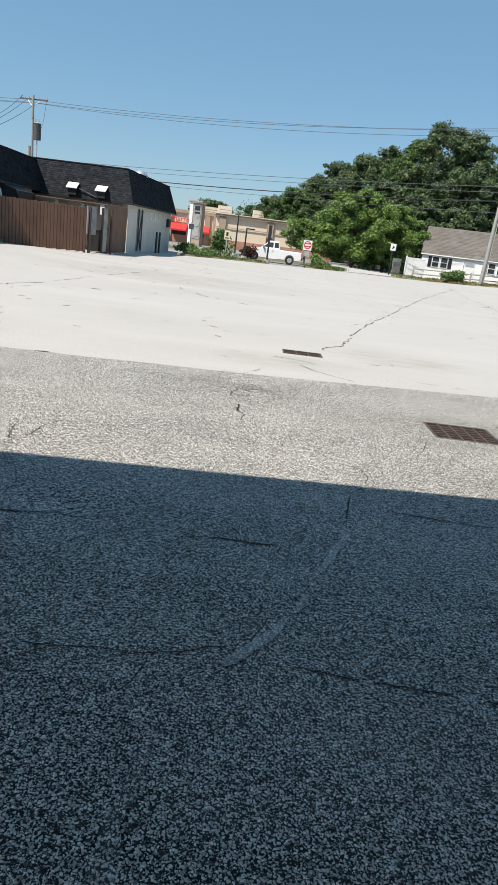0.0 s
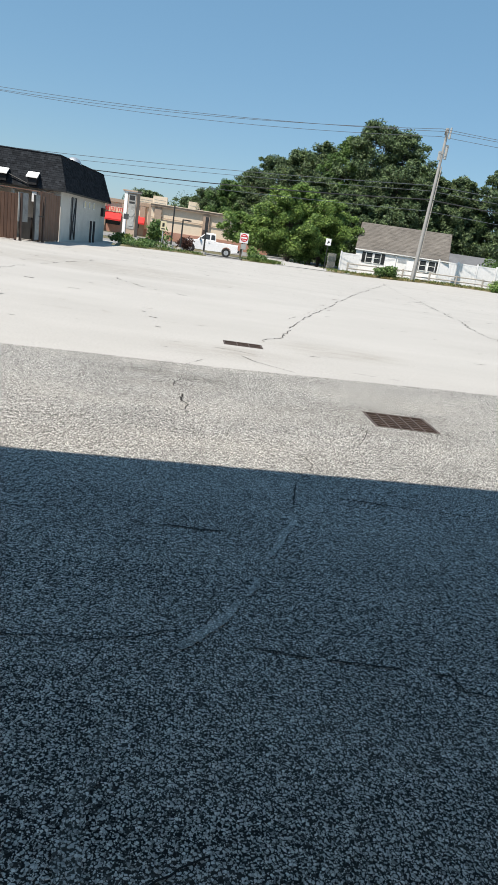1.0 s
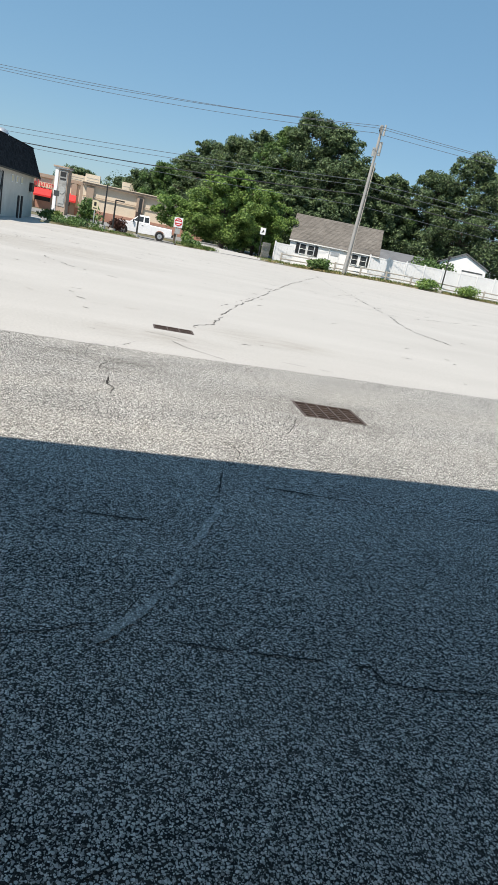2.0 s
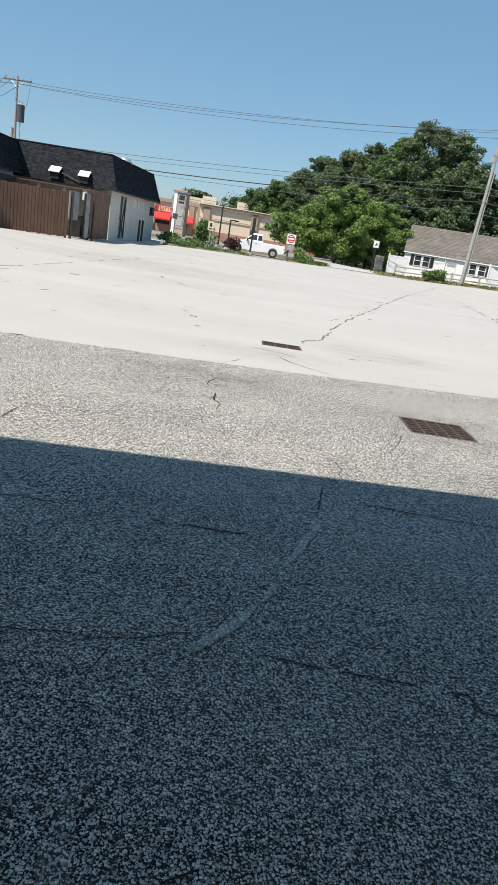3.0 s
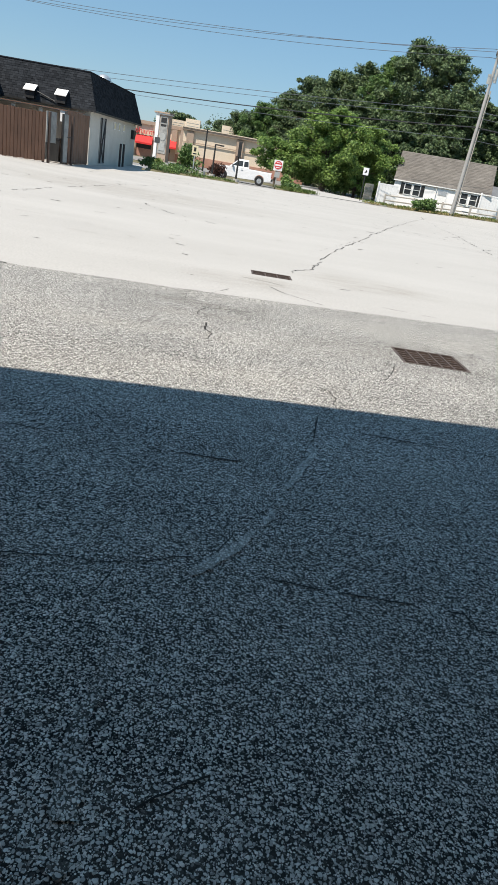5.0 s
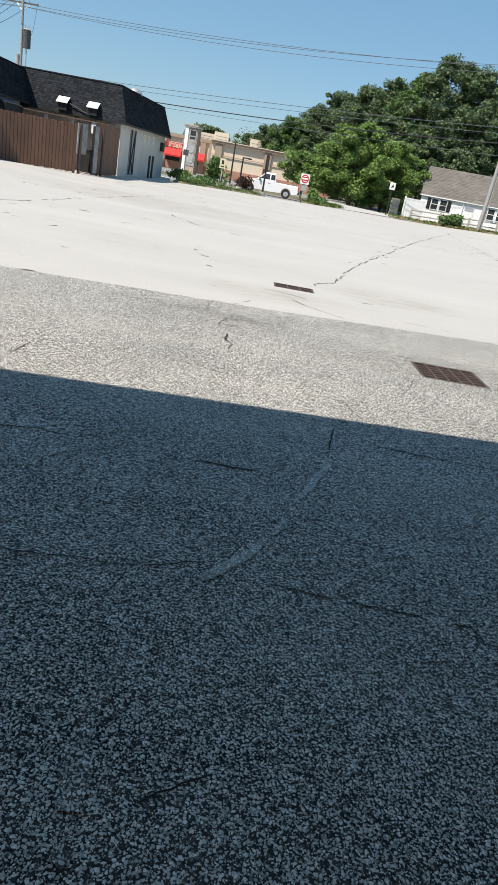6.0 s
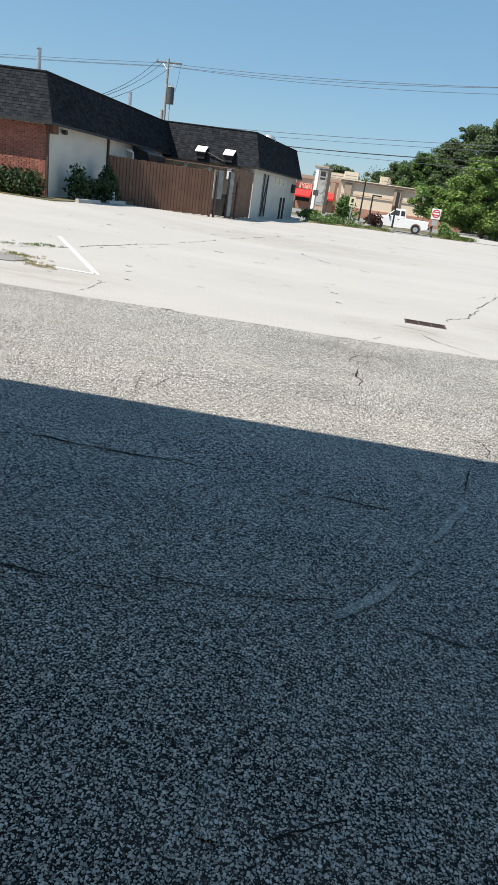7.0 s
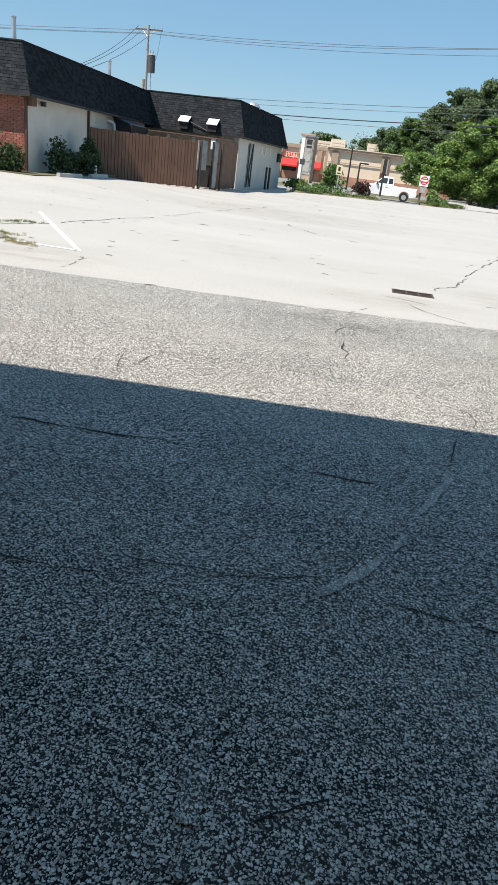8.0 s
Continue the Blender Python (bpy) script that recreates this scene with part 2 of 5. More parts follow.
# ---- mesh tools ----
class Mesh:
    """Gathers vertices and faces of one mesh."""

    def __init__(self):
        self.v, self.f, self.tris = [], [], []

    def add(self, verts, faces):
        n = len(self.v)
        self.v += [tuple(p) for p in verts]
        self.f += [tuple(n + i for i in f) for f in faces]
        return self

    def box(self, c, s, rot=0.0, m=None, chamfer=0.0):
        x, y, z = s[0] / 2, s[1] / 2, s[2] / 2
        if chamfer:
            k = min(chamfer, x * 0.9, y * 0.9)
            ring = [(-x + k, -y), (x - k, -y), (x, -y + k), (x, y - k), (x - k, y), (-x + k, y), (-x, y - k), (-x, -y + k)]
            pts = [(a, b, h) for h in (-z, z) for a, b in ring]
            faces = [tuple(range(7, -1, -1)), tuple(range(8, 16))] + [(i, (i + 1) % 8, 8 + (i + 1) % 8, 8 + i) for i in range(8)]
        else:
            pts = [(a, b, h) for h in (-z, z) for a, b in ((-x, -y), (x, -y), (x, y), (-x, y))]
            faces = [(3, 2, 1, 0), (4, 5, 6, 7)] + [(i, (i + 1) % 4, 4 + (i + 1) % 4, 4 + i) for i in range(4)]
        t = m if m is not None else Matrix.Translation(c) @ Matrix.Rotation(rot, 4, "Z")
        return self.add([t @ Vector(p) for p in pts], faces)

    def cyl(self, a, b, r0, r1=None, n=12, caps=True):
        a, b = Vector(a), Vector(b)
        r1 = r0 if r1 is None else r1
        q = (b - a).to_track_quat("Z", "Y")
        ring = [Vector((math.cos(2 * math.pi * i / n), math.sin(2 * math.pi * i / n), 0)) for i in range(n)]
        pts = [a + q @ (p * r0) for p in ring] + [b + q @ (p * r1) for p in ring]
        faces = [(i, (i + 1) % n, n + (i + 1) % n, n + i) for i in range(n)]
        if caps:
            faces += [tuple(range(n - 1, -1, -1)), tuple(range(n, 2 * n))]
        return self.add(pts, faces)

    def tube(self, pts, r, n=5):
        pts = [Vector(p) for p in pts]
        k = len(pts)
        vs = []
        for i, p in enumerate(pts):
            q = (pts[min(i + 1, k - 1)] - pts[max(i - 1, 0)]).to_track_quat("Z", "Y")
            vs += [p + q @ Vector((r * math.cos(2 * math.pi * j / n), r * math.sin(2 * math.pi * j / n), 0)) for j in range(n)]
        return self.add(vs, [(i * n + j, i * n + (j + 1) % n, (i + 1) * n + (j + 1) % n, (i + 1) * n + j) for i in range(k - 1) for j in range(n)])

    def prism(self, poly, axis, lo, hi):
        """A polygon, extruded along x, y or z."""
        def put(p, d):
            return {"x": (d, p[0], p[1]), "y": (p[0], d, p[1]), "z": (p[0], p[1], d)}[axis]
        n = len(poly)
        return self.add([put(p, lo) for p in poly] + [put(p, hi) for p in poly],
                        [tuple(range(n)), tuple(range(2 * n - 1, n - 1, -1))] + [(i, n + i, n + (i + 1) % n, (i + 1) % n) for i in range(n)])

    def make(self, name, mat, parent=None, label="", smooth=False):
        me = bpy.data.meshes.new(name)
        if self.tris:
            co = np.concatenate(self.tris).astype(np.float32)
            me.vertices.add(len(co))
            me.vertices.foreach_set("co", co.ravel())
            me.loops.add(len(co))
            me.loops.foreach_set("vertex_index", np.arange(len(co), dtype=np.int32))
            me.polygons.add(len(co) // 3)
            me.polygons.foreach_set("loop_start", np.arange(0, len(co), 3, dtype=np.int32))
            me.update(calc_edges=True)
        else:
            me.from_pydata(self.v, [], self.f)
            if len(self.f) < 6000:
                bm = bmesh.new()
                bm.from_mesh(me)
                bmesh.ops.recalc_face_normals(bm, faces=bm.faces)
                bm.to_mesh(me)
                bm.free()
        me.materials.append(mat)
        if smooth:
            for p in me.polygons:
                p.use_smooth = True
        ob = new(name, me)
        if parent:
            ob.parent = parent
        if label:
            ob["label"] = label
        return ob


def thing(name, at, label, category, rz=0.0, group="", kind=""):
    e = new(name)
    e.matrix_world = pose(*at, 0, 0, rz)
    return tagged(e, label, category, group, kind)


def smooth01(a):
    a = min(1.0, max(0.0, a))
    return a * a * (3 - 2 * a)


# ---- ground, asphalt, concrete lot ----
def rise(x, y):
    """The height of the lot: level, but up a little at the old restaurant and at the far fence."""
    left = 0.24 * smooth01((-x - 6) / 5) * smooth01((y - 14) / 9) * (1 - 0.75 * smooth01((y - 27) / 6))
    right = 0.26 * smooth01((x - 13) / 12) * smooth01((y - 46) / 14)
    return left + right


def edge_near(x):
    pts = [(-60, 4.6), (-4.7, 7.86), (0, 8.2), (4.7, 8.85), (60, 16.5)]
    for (a, p), (b, q) in zip(pts, pts[1:]):
        if x <= b:
            return p + (q - p) * (x - a) / (b - a) + 0.035 * noise.noise((x * 1.3, 3, 0)) + 0.02 * noise.noise((x * 6, 9, 0))
    return pts[-1][1]


def edge_far(x):
    pts = [(-60, 54), (-6.2, 54), (-5.4, 45.5), (-3.7, 47.8), (-1.4, 50.0), (0.7, 51), (3.7, 53.5), (8.6, 56.6), (13.8, 58.0), (19.8, 59.2), (29, 59.4), (60, 60)]
    for (a, p), (b, q) in zip(pts, pts[1:]):
        if x <= b:
            return p + (q - p) * (x - a) / (b - a)
    return pts[-1][1]


def grid_sheet(xs, row, n, hole=None):
    """A sheet of columns xs and n rows; row(x, j) gives a point. hole: the (i, j) cells left open."""
    m = Mesh()
    m.add([row(x, j) for x in xs for j in range(n)], [(i * n + j, (i + 1) * n + j, (i + 1) * n + j + 1, i * n + j + 1)
          for i in range(len(xs) - 1) for j in range(n - 1) if (i, j) not in (hole or ())])
    return m


BIG = (1.93, 2.61, 6.20, 6.79)      # large drain opening
SMALL = (0.57, 1.19, 10.20, 10.60)  # small drain opening

ground = Mesh().add([(-900, -900, -0.25), (900, -900, -0.25), (900, 1500, -0.25), (-900, 1500, -0.25)], [(0, 1, 2, 3)]).make("ground", SOIL)
tagged(ground, "dry grassy earth that reaches the horizon", "ground", kind="structure")

xs = sorted([-60, -40, -20, 20, 40, 60, BIG[0], BIG[1]] + [i * 0.5 for i in range(-24, 25)])
ys = [-30, -10, 0, 3, BIG[2], BIG[3], 7.2]
hole = {(xs.index(BIG[0]) + k, 4) for k in range(xs.index(BIG[1]) - xs.index(BIG[0]))}
asphalt = grid_sheet(xs, lambda x, j: (x, ys[j], 0) if j < len(ys) else (x, edge_near(x), 0), len(ys) + 1, hole).make("asphalt", ASPHALT)
tagged(asphalt, "worn grey asphalt with pale stone chips showing", "pavement", kind="structure")

cx = sorted([-60, -45, -30, 30, 45, 60, SMALL[0], SMALL[1], -6.2, -5.4] + [i * 0.5 for i in range(-50, 51)])
cy = [9.2, SMALL[2], SMALL[3], 12, 14, 16, 18, 20, 22, 24, 26, 28, 30, 32, 34, 37, 40, 43, 46, 50, 53, 56]


def lot_row(x, j):
    y = edge_near(x) if j == 0 else edge_far(x) if j > len(cy) else min(max(cy[j - 1], edge_near(x) + 0.02 * j), edge_far(x) - 0.02 * (len(cy) + 1 - j))
    return (x, y, rise(x, y))


hole = {(cx.index(SMALL[0]) + k, 2) for k in range(cx.index(SMALL[1]) - cx.index(SMALL[0]))}
lot = grid_sheet(cx, lot_row, len(cy) + 2, hole).make("concrete_lot", CONCRETE)
tagged(lot, "pale sun-bleached concrete parking lot with cracks", "pavement", kind="structure")


def drain(opening, rows, cols, label):
    x0, x1, y0, y1 = opening
    g = thing("drain_grate", ((x0 + x1) / 2, (y0 + y1) / 2, 0), label, "drain grate", group="drain grates")
    w, d = x1 - x0, y1 - y0
    fr = Mesh()
    for sx in (-1, 1):
        fr.box((sx * (w / 2 - 0.015), 0, -0.02), (0.03, d, 0.045))
        fr.box((0, sx * (d / 2 - 0.015), -0.02), (w - 0.06, 0.03, 0.045))
    fr.make("frame", RUST, g)
    for i in range(rows):
        Mesh().box((0, -d / 2 + 0.03 + (i + 0.5) * (d - 0.06) / rows, -0.022), (w - 0.06, (d - 0.06) / rows * 0.26, 0.02)).make("bar", RUST, g)
    for i in range(1, cols):
        Mesh().box((-w / 2 + 0.03 + i * (w - 0.06) / cols, 0, -0.014), (0.018, d - 0.06, 0.03)).make("cross_bar", RUST, g)
    pit = Mesh()
    for c, s in (((0, 0, -0.6), (w, d, 0.05)), ((-w / 2 - 0.02, 0, -0.32), (0.04, d, 0.6)), ((w / 2 + 0.02, 0, -0.32), (0.04, d, 0.6)),
                 ((0, -d / 2 - 0.02, -0.32), (w, 0.04, 0.6)), ((0, d / 2 + 0.02, -0.32), (w, 0.04, 0.6))):
        pit.box(c, s)
    pit.make("basin", PIT, g)
    return g


drain(BIG, 6, 5, "rusty square cast iron drain grate set in asphalt")
drain(SMALL, 6, 3, "rusty narrow cast iron drain grate in pale concrete")


def ribbon(name, pts, width, mat, label, wander=0.06, lift=0.004, gaps=0.0, seed=1, step=0.12, category="crack"):
    """A wandering strip on the ground through a few points; gaps: the share left out."""
    rnd = random.Random(seed)
    line = []
    for (a, b), (c, d) in zip(pts, pts[1:]):
        n = max(2, int(math.hypot(c - a, d - b) / step))
        line += [(a + (c - a) * i / n, b + (d - b) * i / n) for i in range(n)]
    line.append(pts[-1])
    m = Mesh()
    prev, skip = None, 0
    for i, (x, y) in enumerate(line):
        u, v = line[min(i + 1, len(line) - 1)], line[max(i - 1, 0)]
        k = math.hypot(u[0] - v[0], u[1] - v[1]) or 1
        nx, ny = -(u[1] - v[1]) / k, (u[0] - v[0]) / k
        o = wander * (noise.noise((i * step * 1.1, seed * 7.3, 0)) + 0.5 * noise.noise((i * step * 4.0, seed * 3.1, 5)))
        o += max(wander * 0.22, min(width, 0.015) * 0.45) * rnd.uniform(-1, 1)
        w = width * (0.35 + 0.9 * abs(noise.noise((i * step * 2.3, seed, 2))) + 0.3 * rnd.random()) / 2
        if i in (0, len(line) - 1):
            w *= 0.2
        p = [(x + nx * (o + s * w), y + ny * (o + s * w)) for s in (-1, 1)]
        p = [(a, b, rise(a, b) + lift) for a, b in p]
        if skip > 0:
            skip -= 1
            prev = None
            continue
        if prev:
            m.add(prev + p[::-1], [(0, 1, 2, 3)])
        prev = p
        if rnd.random() < gaps:
            skip = rnd.randint(1, 4)
    ob = m.make(name, mat)
    return tagged(ob, label, category, group="pavement cracks" if category == "crack" else "", kind="structure")


# cracks in the asphalt and in the lot
crack_seed = iter(range(1, 200))


def crack(pts, width, wander=0.02, gaps=0.0, mat=CRACK):
    label = "thin dark crack in the pavement" if mat == CRACK else "faint grey crack across pale concrete"
    return ribbon("pavement_crack", pts, width, mat, label, wander, 0.004, gaps, next(crack_seed), step=0.03 if pts[0][1] < 9 else 0.09)


# shaded asphalt
crack([(-0.03, 1.20), (0.04, 1.245), (0.10, 1.28), (0.18, 1.32), (0.24, 1.365), (0.34, 1.41)], 0.011, 0.012, 0.03)
crack([(-1.9, 2.12), (-1.28, 2.09), (-1.13, 2.09), (-0.96, 2.09), (-0.82, 2.10), (-0.70, 2.16), (-0.61, 2.24)], 0.013, 0.015, 0.03)
crack([(-0.74, 2.25), (-0.57, 2.25), (-0.43, 2.27), (-0.30, 2.25), (-0.10, 2.30), (0.01, 2.36), (0.13, 2.40), (0.20, 2.49), (0.25, 2.60)], 0.010, 0.015, 0.05)
crack([(-0.22, 2.24), (-0.25, 2.10), (-0.31, 2.0)], 0.009, 0.012, 0.1)
crack([(0.36, 2.27), (0.54, 2.25), (0.68, 2.23), (0.82, 2.23), (1.0, 2.21), (1.17, 2.19), (1.20, 2.10), (1.32, 2.08), (1.7, 2.07)], 0.013, 0.015, 0.04)
crack([(-2.4, 3.33), (-2.02, 3.36), (-1.77, 3.43), (-1.54, 3.42), (-1.16, 3.43), (-0.96, 3.47), (-0.75, 3.45)], 0.015, 0.02, 0.03)
crack([(-0.53, 3.40), (-0.32, 3.46), (-0.14, 3.38), (0.02, 3.39), (0.18, 3.37), (0.39, 3.39)], 0.013, 0.02, 0.06)
crack([(-0.75, 3.45), (-0.60, 3.52), (-0.53, 3.62)], 0.011, 0.02, 0.1)
crack([(1.08, 4.08), (1.28, 4.07), (1.55, 4.03), (1.75, 4.03), (1.98, 4.0), (2.3, 3.97), (3.1, 3.95)], 0.015, 0.02, 0.04)
# across the edge of the shade
crack([(-2.9, 4.72), (-2.37, 4.83), (-1.56, 5.22), (-1.08, 5.30), (-0.58, 5.30), (0.03, 5.27), (0.51, 5.32), (0.69, 5.24), (0.85, 5.0)], 0.012, 0.03, 0.10)
crack([(0.85, 5.0), (1.0, 4.93), (1.03, 4.76), (0.98, 4.55), (0.87, 4.37), (0.81, 4.12), (0.76, 3.88)], 0.014, 0.02, 0.02)
crack([(-1.65, 4.63), (-1.71, 4.91), (-1.73, 5.05)], 0.012, 0.03, 0.1)
crack([(-1.54, 4.76), (-1.53, 4.93), (-1.50, 5.13)], 0.012, 0.03, 0.05)
crack([(-1.3, 5.62), (-0.6, 5.70), (0.1, 5.66), (0.6, 5.78)], 0.007, 0.04, 0.25)
# round the broken patch in the sunlit asphalt
crack([(-0.11, 6.89), (-0.09, 7.09), (0.0, 7.29), (0.26, 7.36)], 0.024, 0.02, 0.0)
crack([(0.04, 6.99), (0.22, 7.0)], 0.022, 0.02, 0.25)
crack([(0.0, 6.60), (-0.01, 6.31), (0.07, 6.17), (0.02, 5.93)], 0.022, 0.02, 0.0)
crack([(-1.25, 7.46), (-0.83, 7.55), (-0.52, 7.57), (-0.28, 7.88), (-0.22, 8.21), (-0.01, 8.15), (0.28, 8.78)], 0.014, 0.03, 0.06)
crack([(-0.27, 7.96), (-0.29, 7.53)], 0.012, 0.02, 0.05)
crack([(-0.9, 6.95), (-0.45, 7.02), (-0.12, 6.98)], 0.010, 0.03, 0.2)
crack([(-3.24, 6.80), (-3.07, 6.90)], 0.036, 0.01)
crack([(1.78, 6.02), (1.68, 5.71), (1.57, 5.49)], 0.014, 0.03)
crack([(2.62, 6.8), (2.95, 6.88)], 0.012, 0.02)
crack([(2.6, 6.2), (2.72, 6.05), (2.78, 5.9)], 0.009, 0.02, 0.1)
# pale concrete lot
crack([(-2.55, 8.02), (-2.38, 8.06)], 0.050, 0.02)
crack([(-3.74, 8.28), (-3.77, 8.71), (-3.83, 9.23)], 0.017, 0.04, 0.05)
crack([(0.77, 9.35), (0.98, 8.95), (1.19, 8.76), (1.47, 8.53)], 0.014, 0.04, 0.25)
crack([(2.33, 9.10), (2.68, 9.02), (3.08, 8.96)], 0.016, 0.04, 0.3)
crack([(-0.28, 9.83), (0.13, 9.88), (0.79, 9.69), (1.03, 9.52)], 0.022, 0.04, 0.15, PALECRACK)
crack([(1.22, 10.7), (1.3, 11.2), (1.64, 11.76), (1.84, 12.5), (2.05, 13.48), (2.35, 14.48)], 0.024, 0.09, 0.08)
crack([(2.35, 14.48), (2.9, 16.31), (3.72, 18.77), (5.18, 23.36), (7.67, 30.69), (10.83, 39.51), (12.91, 45.06), (13.6, 48)], 0.036, 0.10, 0.10)
crack([(2.2, 14.9), (2.35, 15.4), (2.94, 16.95), (3.83, 19.35)], 0.029, 0.10, 0.35)
crack([(12.91, 45.06), (12.13, 40.37), (11.16, 35.69), (10.9, 32.5), (10.06, 27.82)], 0.047, 0.12, 0.30)
crack([(10.06, 27.82), (9.34, 23.91), (9.13, 22.01), (8.46, 19.66), (8.11, 17.79), (8.14, 16.78), (8.4, 15.6)], 0.050, 0.12, 0.12)
crack([(9.24, 22.27), (10.57, 22.97), (11.89, 23.93), (15, 26.2)], 0.043, 0.10, 0.10)
crack([(7.61, 26.56), (8.2, 27.2), (8.86, 27.02)], 0.058, 0.12, 0.35)
crack([(-2.19, 20.0), (-1.79, 18.98), (-1.44, 18.36), (-0.98, 18.1), (-0.52, 17.64), (-0.06, 17.25)], 0.040, 0.10, 0.18)
crack([(-2.63, 11.92), (-1.83, 11.94), (-0.91, 11.91), (-0.27, 11.90), (0.75, 12.15)], 0.022, 0.06, 0.25, PALECRACK)
crack([(-4.99, 13.81), (-4.14, 13.48), (-2.93, 13.41), (-2.26, 12.96), (-1.37, 12.08)], 0.024, 0.08, 0.25, PALECRACK)
crack([(-7.6, 10.9), (-6.53, 11.4), (-6.24, 11.8), (-5.80, 13.03), (-5.70, 14.01), (-5.42, 15.37), (-5.11, 16.59)], 0.040, 0.10, 0.06)
crack([(-5.11, 16.59), (-4.90, 18.51), (-4.59, 20.67), (-4.26, 23.63), (-3.6, 27.5), (-2.0, 32)], 0.043, 0.12, 0.18)
crack([(-5.6, 13.4), (-5.2, 14.4), (-4.95, 15.6)], 0.032, 0.10, 0.3)
crack([(-6.0, 27), (-3, 29), (0.5, 30), (3.5, 33)], 0.058, 0.3, 0.45)
crack([(-5, 35.5), (-2, 37.5), (2, 38.5)], 0.072, 0.3, 0.45)
crack([(-4, 41), (-1, 43), (3, 46)], 0.072, 0.3, 0.45)
ribbon("tar_patch", [(0.07, 2.235), (0.15, 2.33), (0.22, 2.42), (0.29, 2.54), (0.33, 2.63)], 0.072, PATCH, "smooth tar repair strip on asphalt", 0.02, 0.006, 0.0, 41, 0.02, "repair")
ribbon("tar_patch", [(0.36, 2.70), (0.40, 2.79), (0.45, 2.94)], 0.045, PATCH, "smooth tar repair strip on asphalt", 0.03, 0.006, 0.10, 42, 0.02, "repair")
ribbon("tar_patch", [(0.52, 3.10), (0.58, 3.22), (0.63, 3.35), (0.70, 3.52), (0.75, 3.72)], 0.075, PATCH, "smooth tar repair strip on asphalt", 0.03, 0.006, 0.0, 44, 0.02, "repair")
ribbon("sand_streak", [(-0.155, 1.02), (-0.175, 1.18), (-0.19, 1.33), (-0.19, 1.48), (-0.17, 1.62), (-0.15, 1.85)], 0.085, SANDY, "faint sandy streak on the asphalt", 0.03, 0.006, 0.05, 43, 0.02, "repair")


chips = Mesh()
rnd = random.Random(64)
for _ in range(260):
    x, y = rnd.uniform(-9, 16), 9.2 + 42 * rnd.random() ** 1.3
    if not edge_near(x) + 0.3 < y < edge_far(x) - 1:
        continue
    ln, wd, a = rnd.uniform(0.03, 0.16) * (0.6 + y / 18), rnd.uniform(0.015, 0.05) * (0.6 + y / 30), rnd.gauss(0.03, 0.6)
    p = [(x + ln * k * math.cos(a) + rnd.uniform(-1, 1) * wd * 0.6, y + ln * k * math.sin(a) + rnd.uniform(-1, 1) * wd * 0.8) for k in (-0.5, -0.15, 0.2, 0.5)]
    q = [(u + rnd.uniform(-1, 1) * wd * 0.3, v + wd * rnd.uniform(0.3, 1.2)) for u, v in p]
    chips.add([(u, v, rise(u, v) + 0.004) for u, v in p + q], [(i, i + 1, i + 5, i + 4) for i in range(3)])
tagged(chips.make("spalled_chips", CRACK), "small dark chips and flaws scattered over the concrete", "pavement flaws", kind="stuff")

# parking bay lines and a kerbed island end
def flat_strip(name, a, b, width, mat, label, category, z=0.005):
    d = Vector((b[0] - a[0], b[1] - a[1], 0)).normalized()
    n = Vector((-d.y, d.x, 0)) * width / 2
    k = 12
    m = Mesh()
    for s in range(k):
        p, q = [Vector((a[0] + (b[0] - a[0]) * t / k, a[1] + (b[1] - a[1]) * t / k, 0)) for t in (s, s + 1)]
        m.add([(v.x, v.y, rise(v.x, v.y) + z) for v in (p - n, q - n, q + n, p + n)], [(0, 1, 2, 3)])
    return tagged(m.make(name, mat), label, category, kind="structure")


flat_strip("parking_line", (-4.15, 9.82), (-6.95, 14.3), 0.085, LINE, "worn white painted parking bay line", "road marking")
flat_strip("parking_line", (-4.20, 9.85), (-5.4, 9.92), 0.09, LINE, "worn white painted parking bay line", "road marking")
island = Mesh()
island.prism([(-9.5, 9.3), (-6.0, 9.55), (-5.5, 9.75), (-5.45, 10.15), (-5.9, 10.4), (-9.5, 10.3)], "z", -0.1, 0.015)
tagged(island.make("asphalt_island", ROAD), "low grey asphalt patch with weeds round it", "pavement", kind="structure")


# ---- vegetation tools ----
def blades(m, x, y, z, n, h, spread, rnd, width=0.012):
    for _ in range(n):
        a, r = rnd.random() * 6.283, spread * math.sqrt(rnd.random())
        bx, by = x + r * math.cos(a), y + r * math.sin(a)
        hh, lean, w = h * (0.3 + 0.9 * rnd.random()), rnd.random() * 1.1, width * (0.6 + rnd.random())
        t = rnd.random() * 6.283
        dx, dy = math.cos(t), math.sin(t)
        px, py = -dy * w, dx * w
        mx, my = bx + dx * lean * hh * 0.35, by + dy * lean * hh * 0.35
        tx, ty = bx + dx * lean * hh, by + dy * lean * hh
        m.add([(bx - px, by - py, z), (bx + px, by + py, z), (mx + px * .8, my + py * .8, z + hh * .6), (mx - px * .8, my - py * .8, z + hh * .6), (tx, ty, z + hh)],
              [(0, 1, 2, 3), (3, 2, 4)])


def unit(a):
    return a / np.maximum(np.linalg.norm(a, axis=1, keepdims=True), 1e-6)


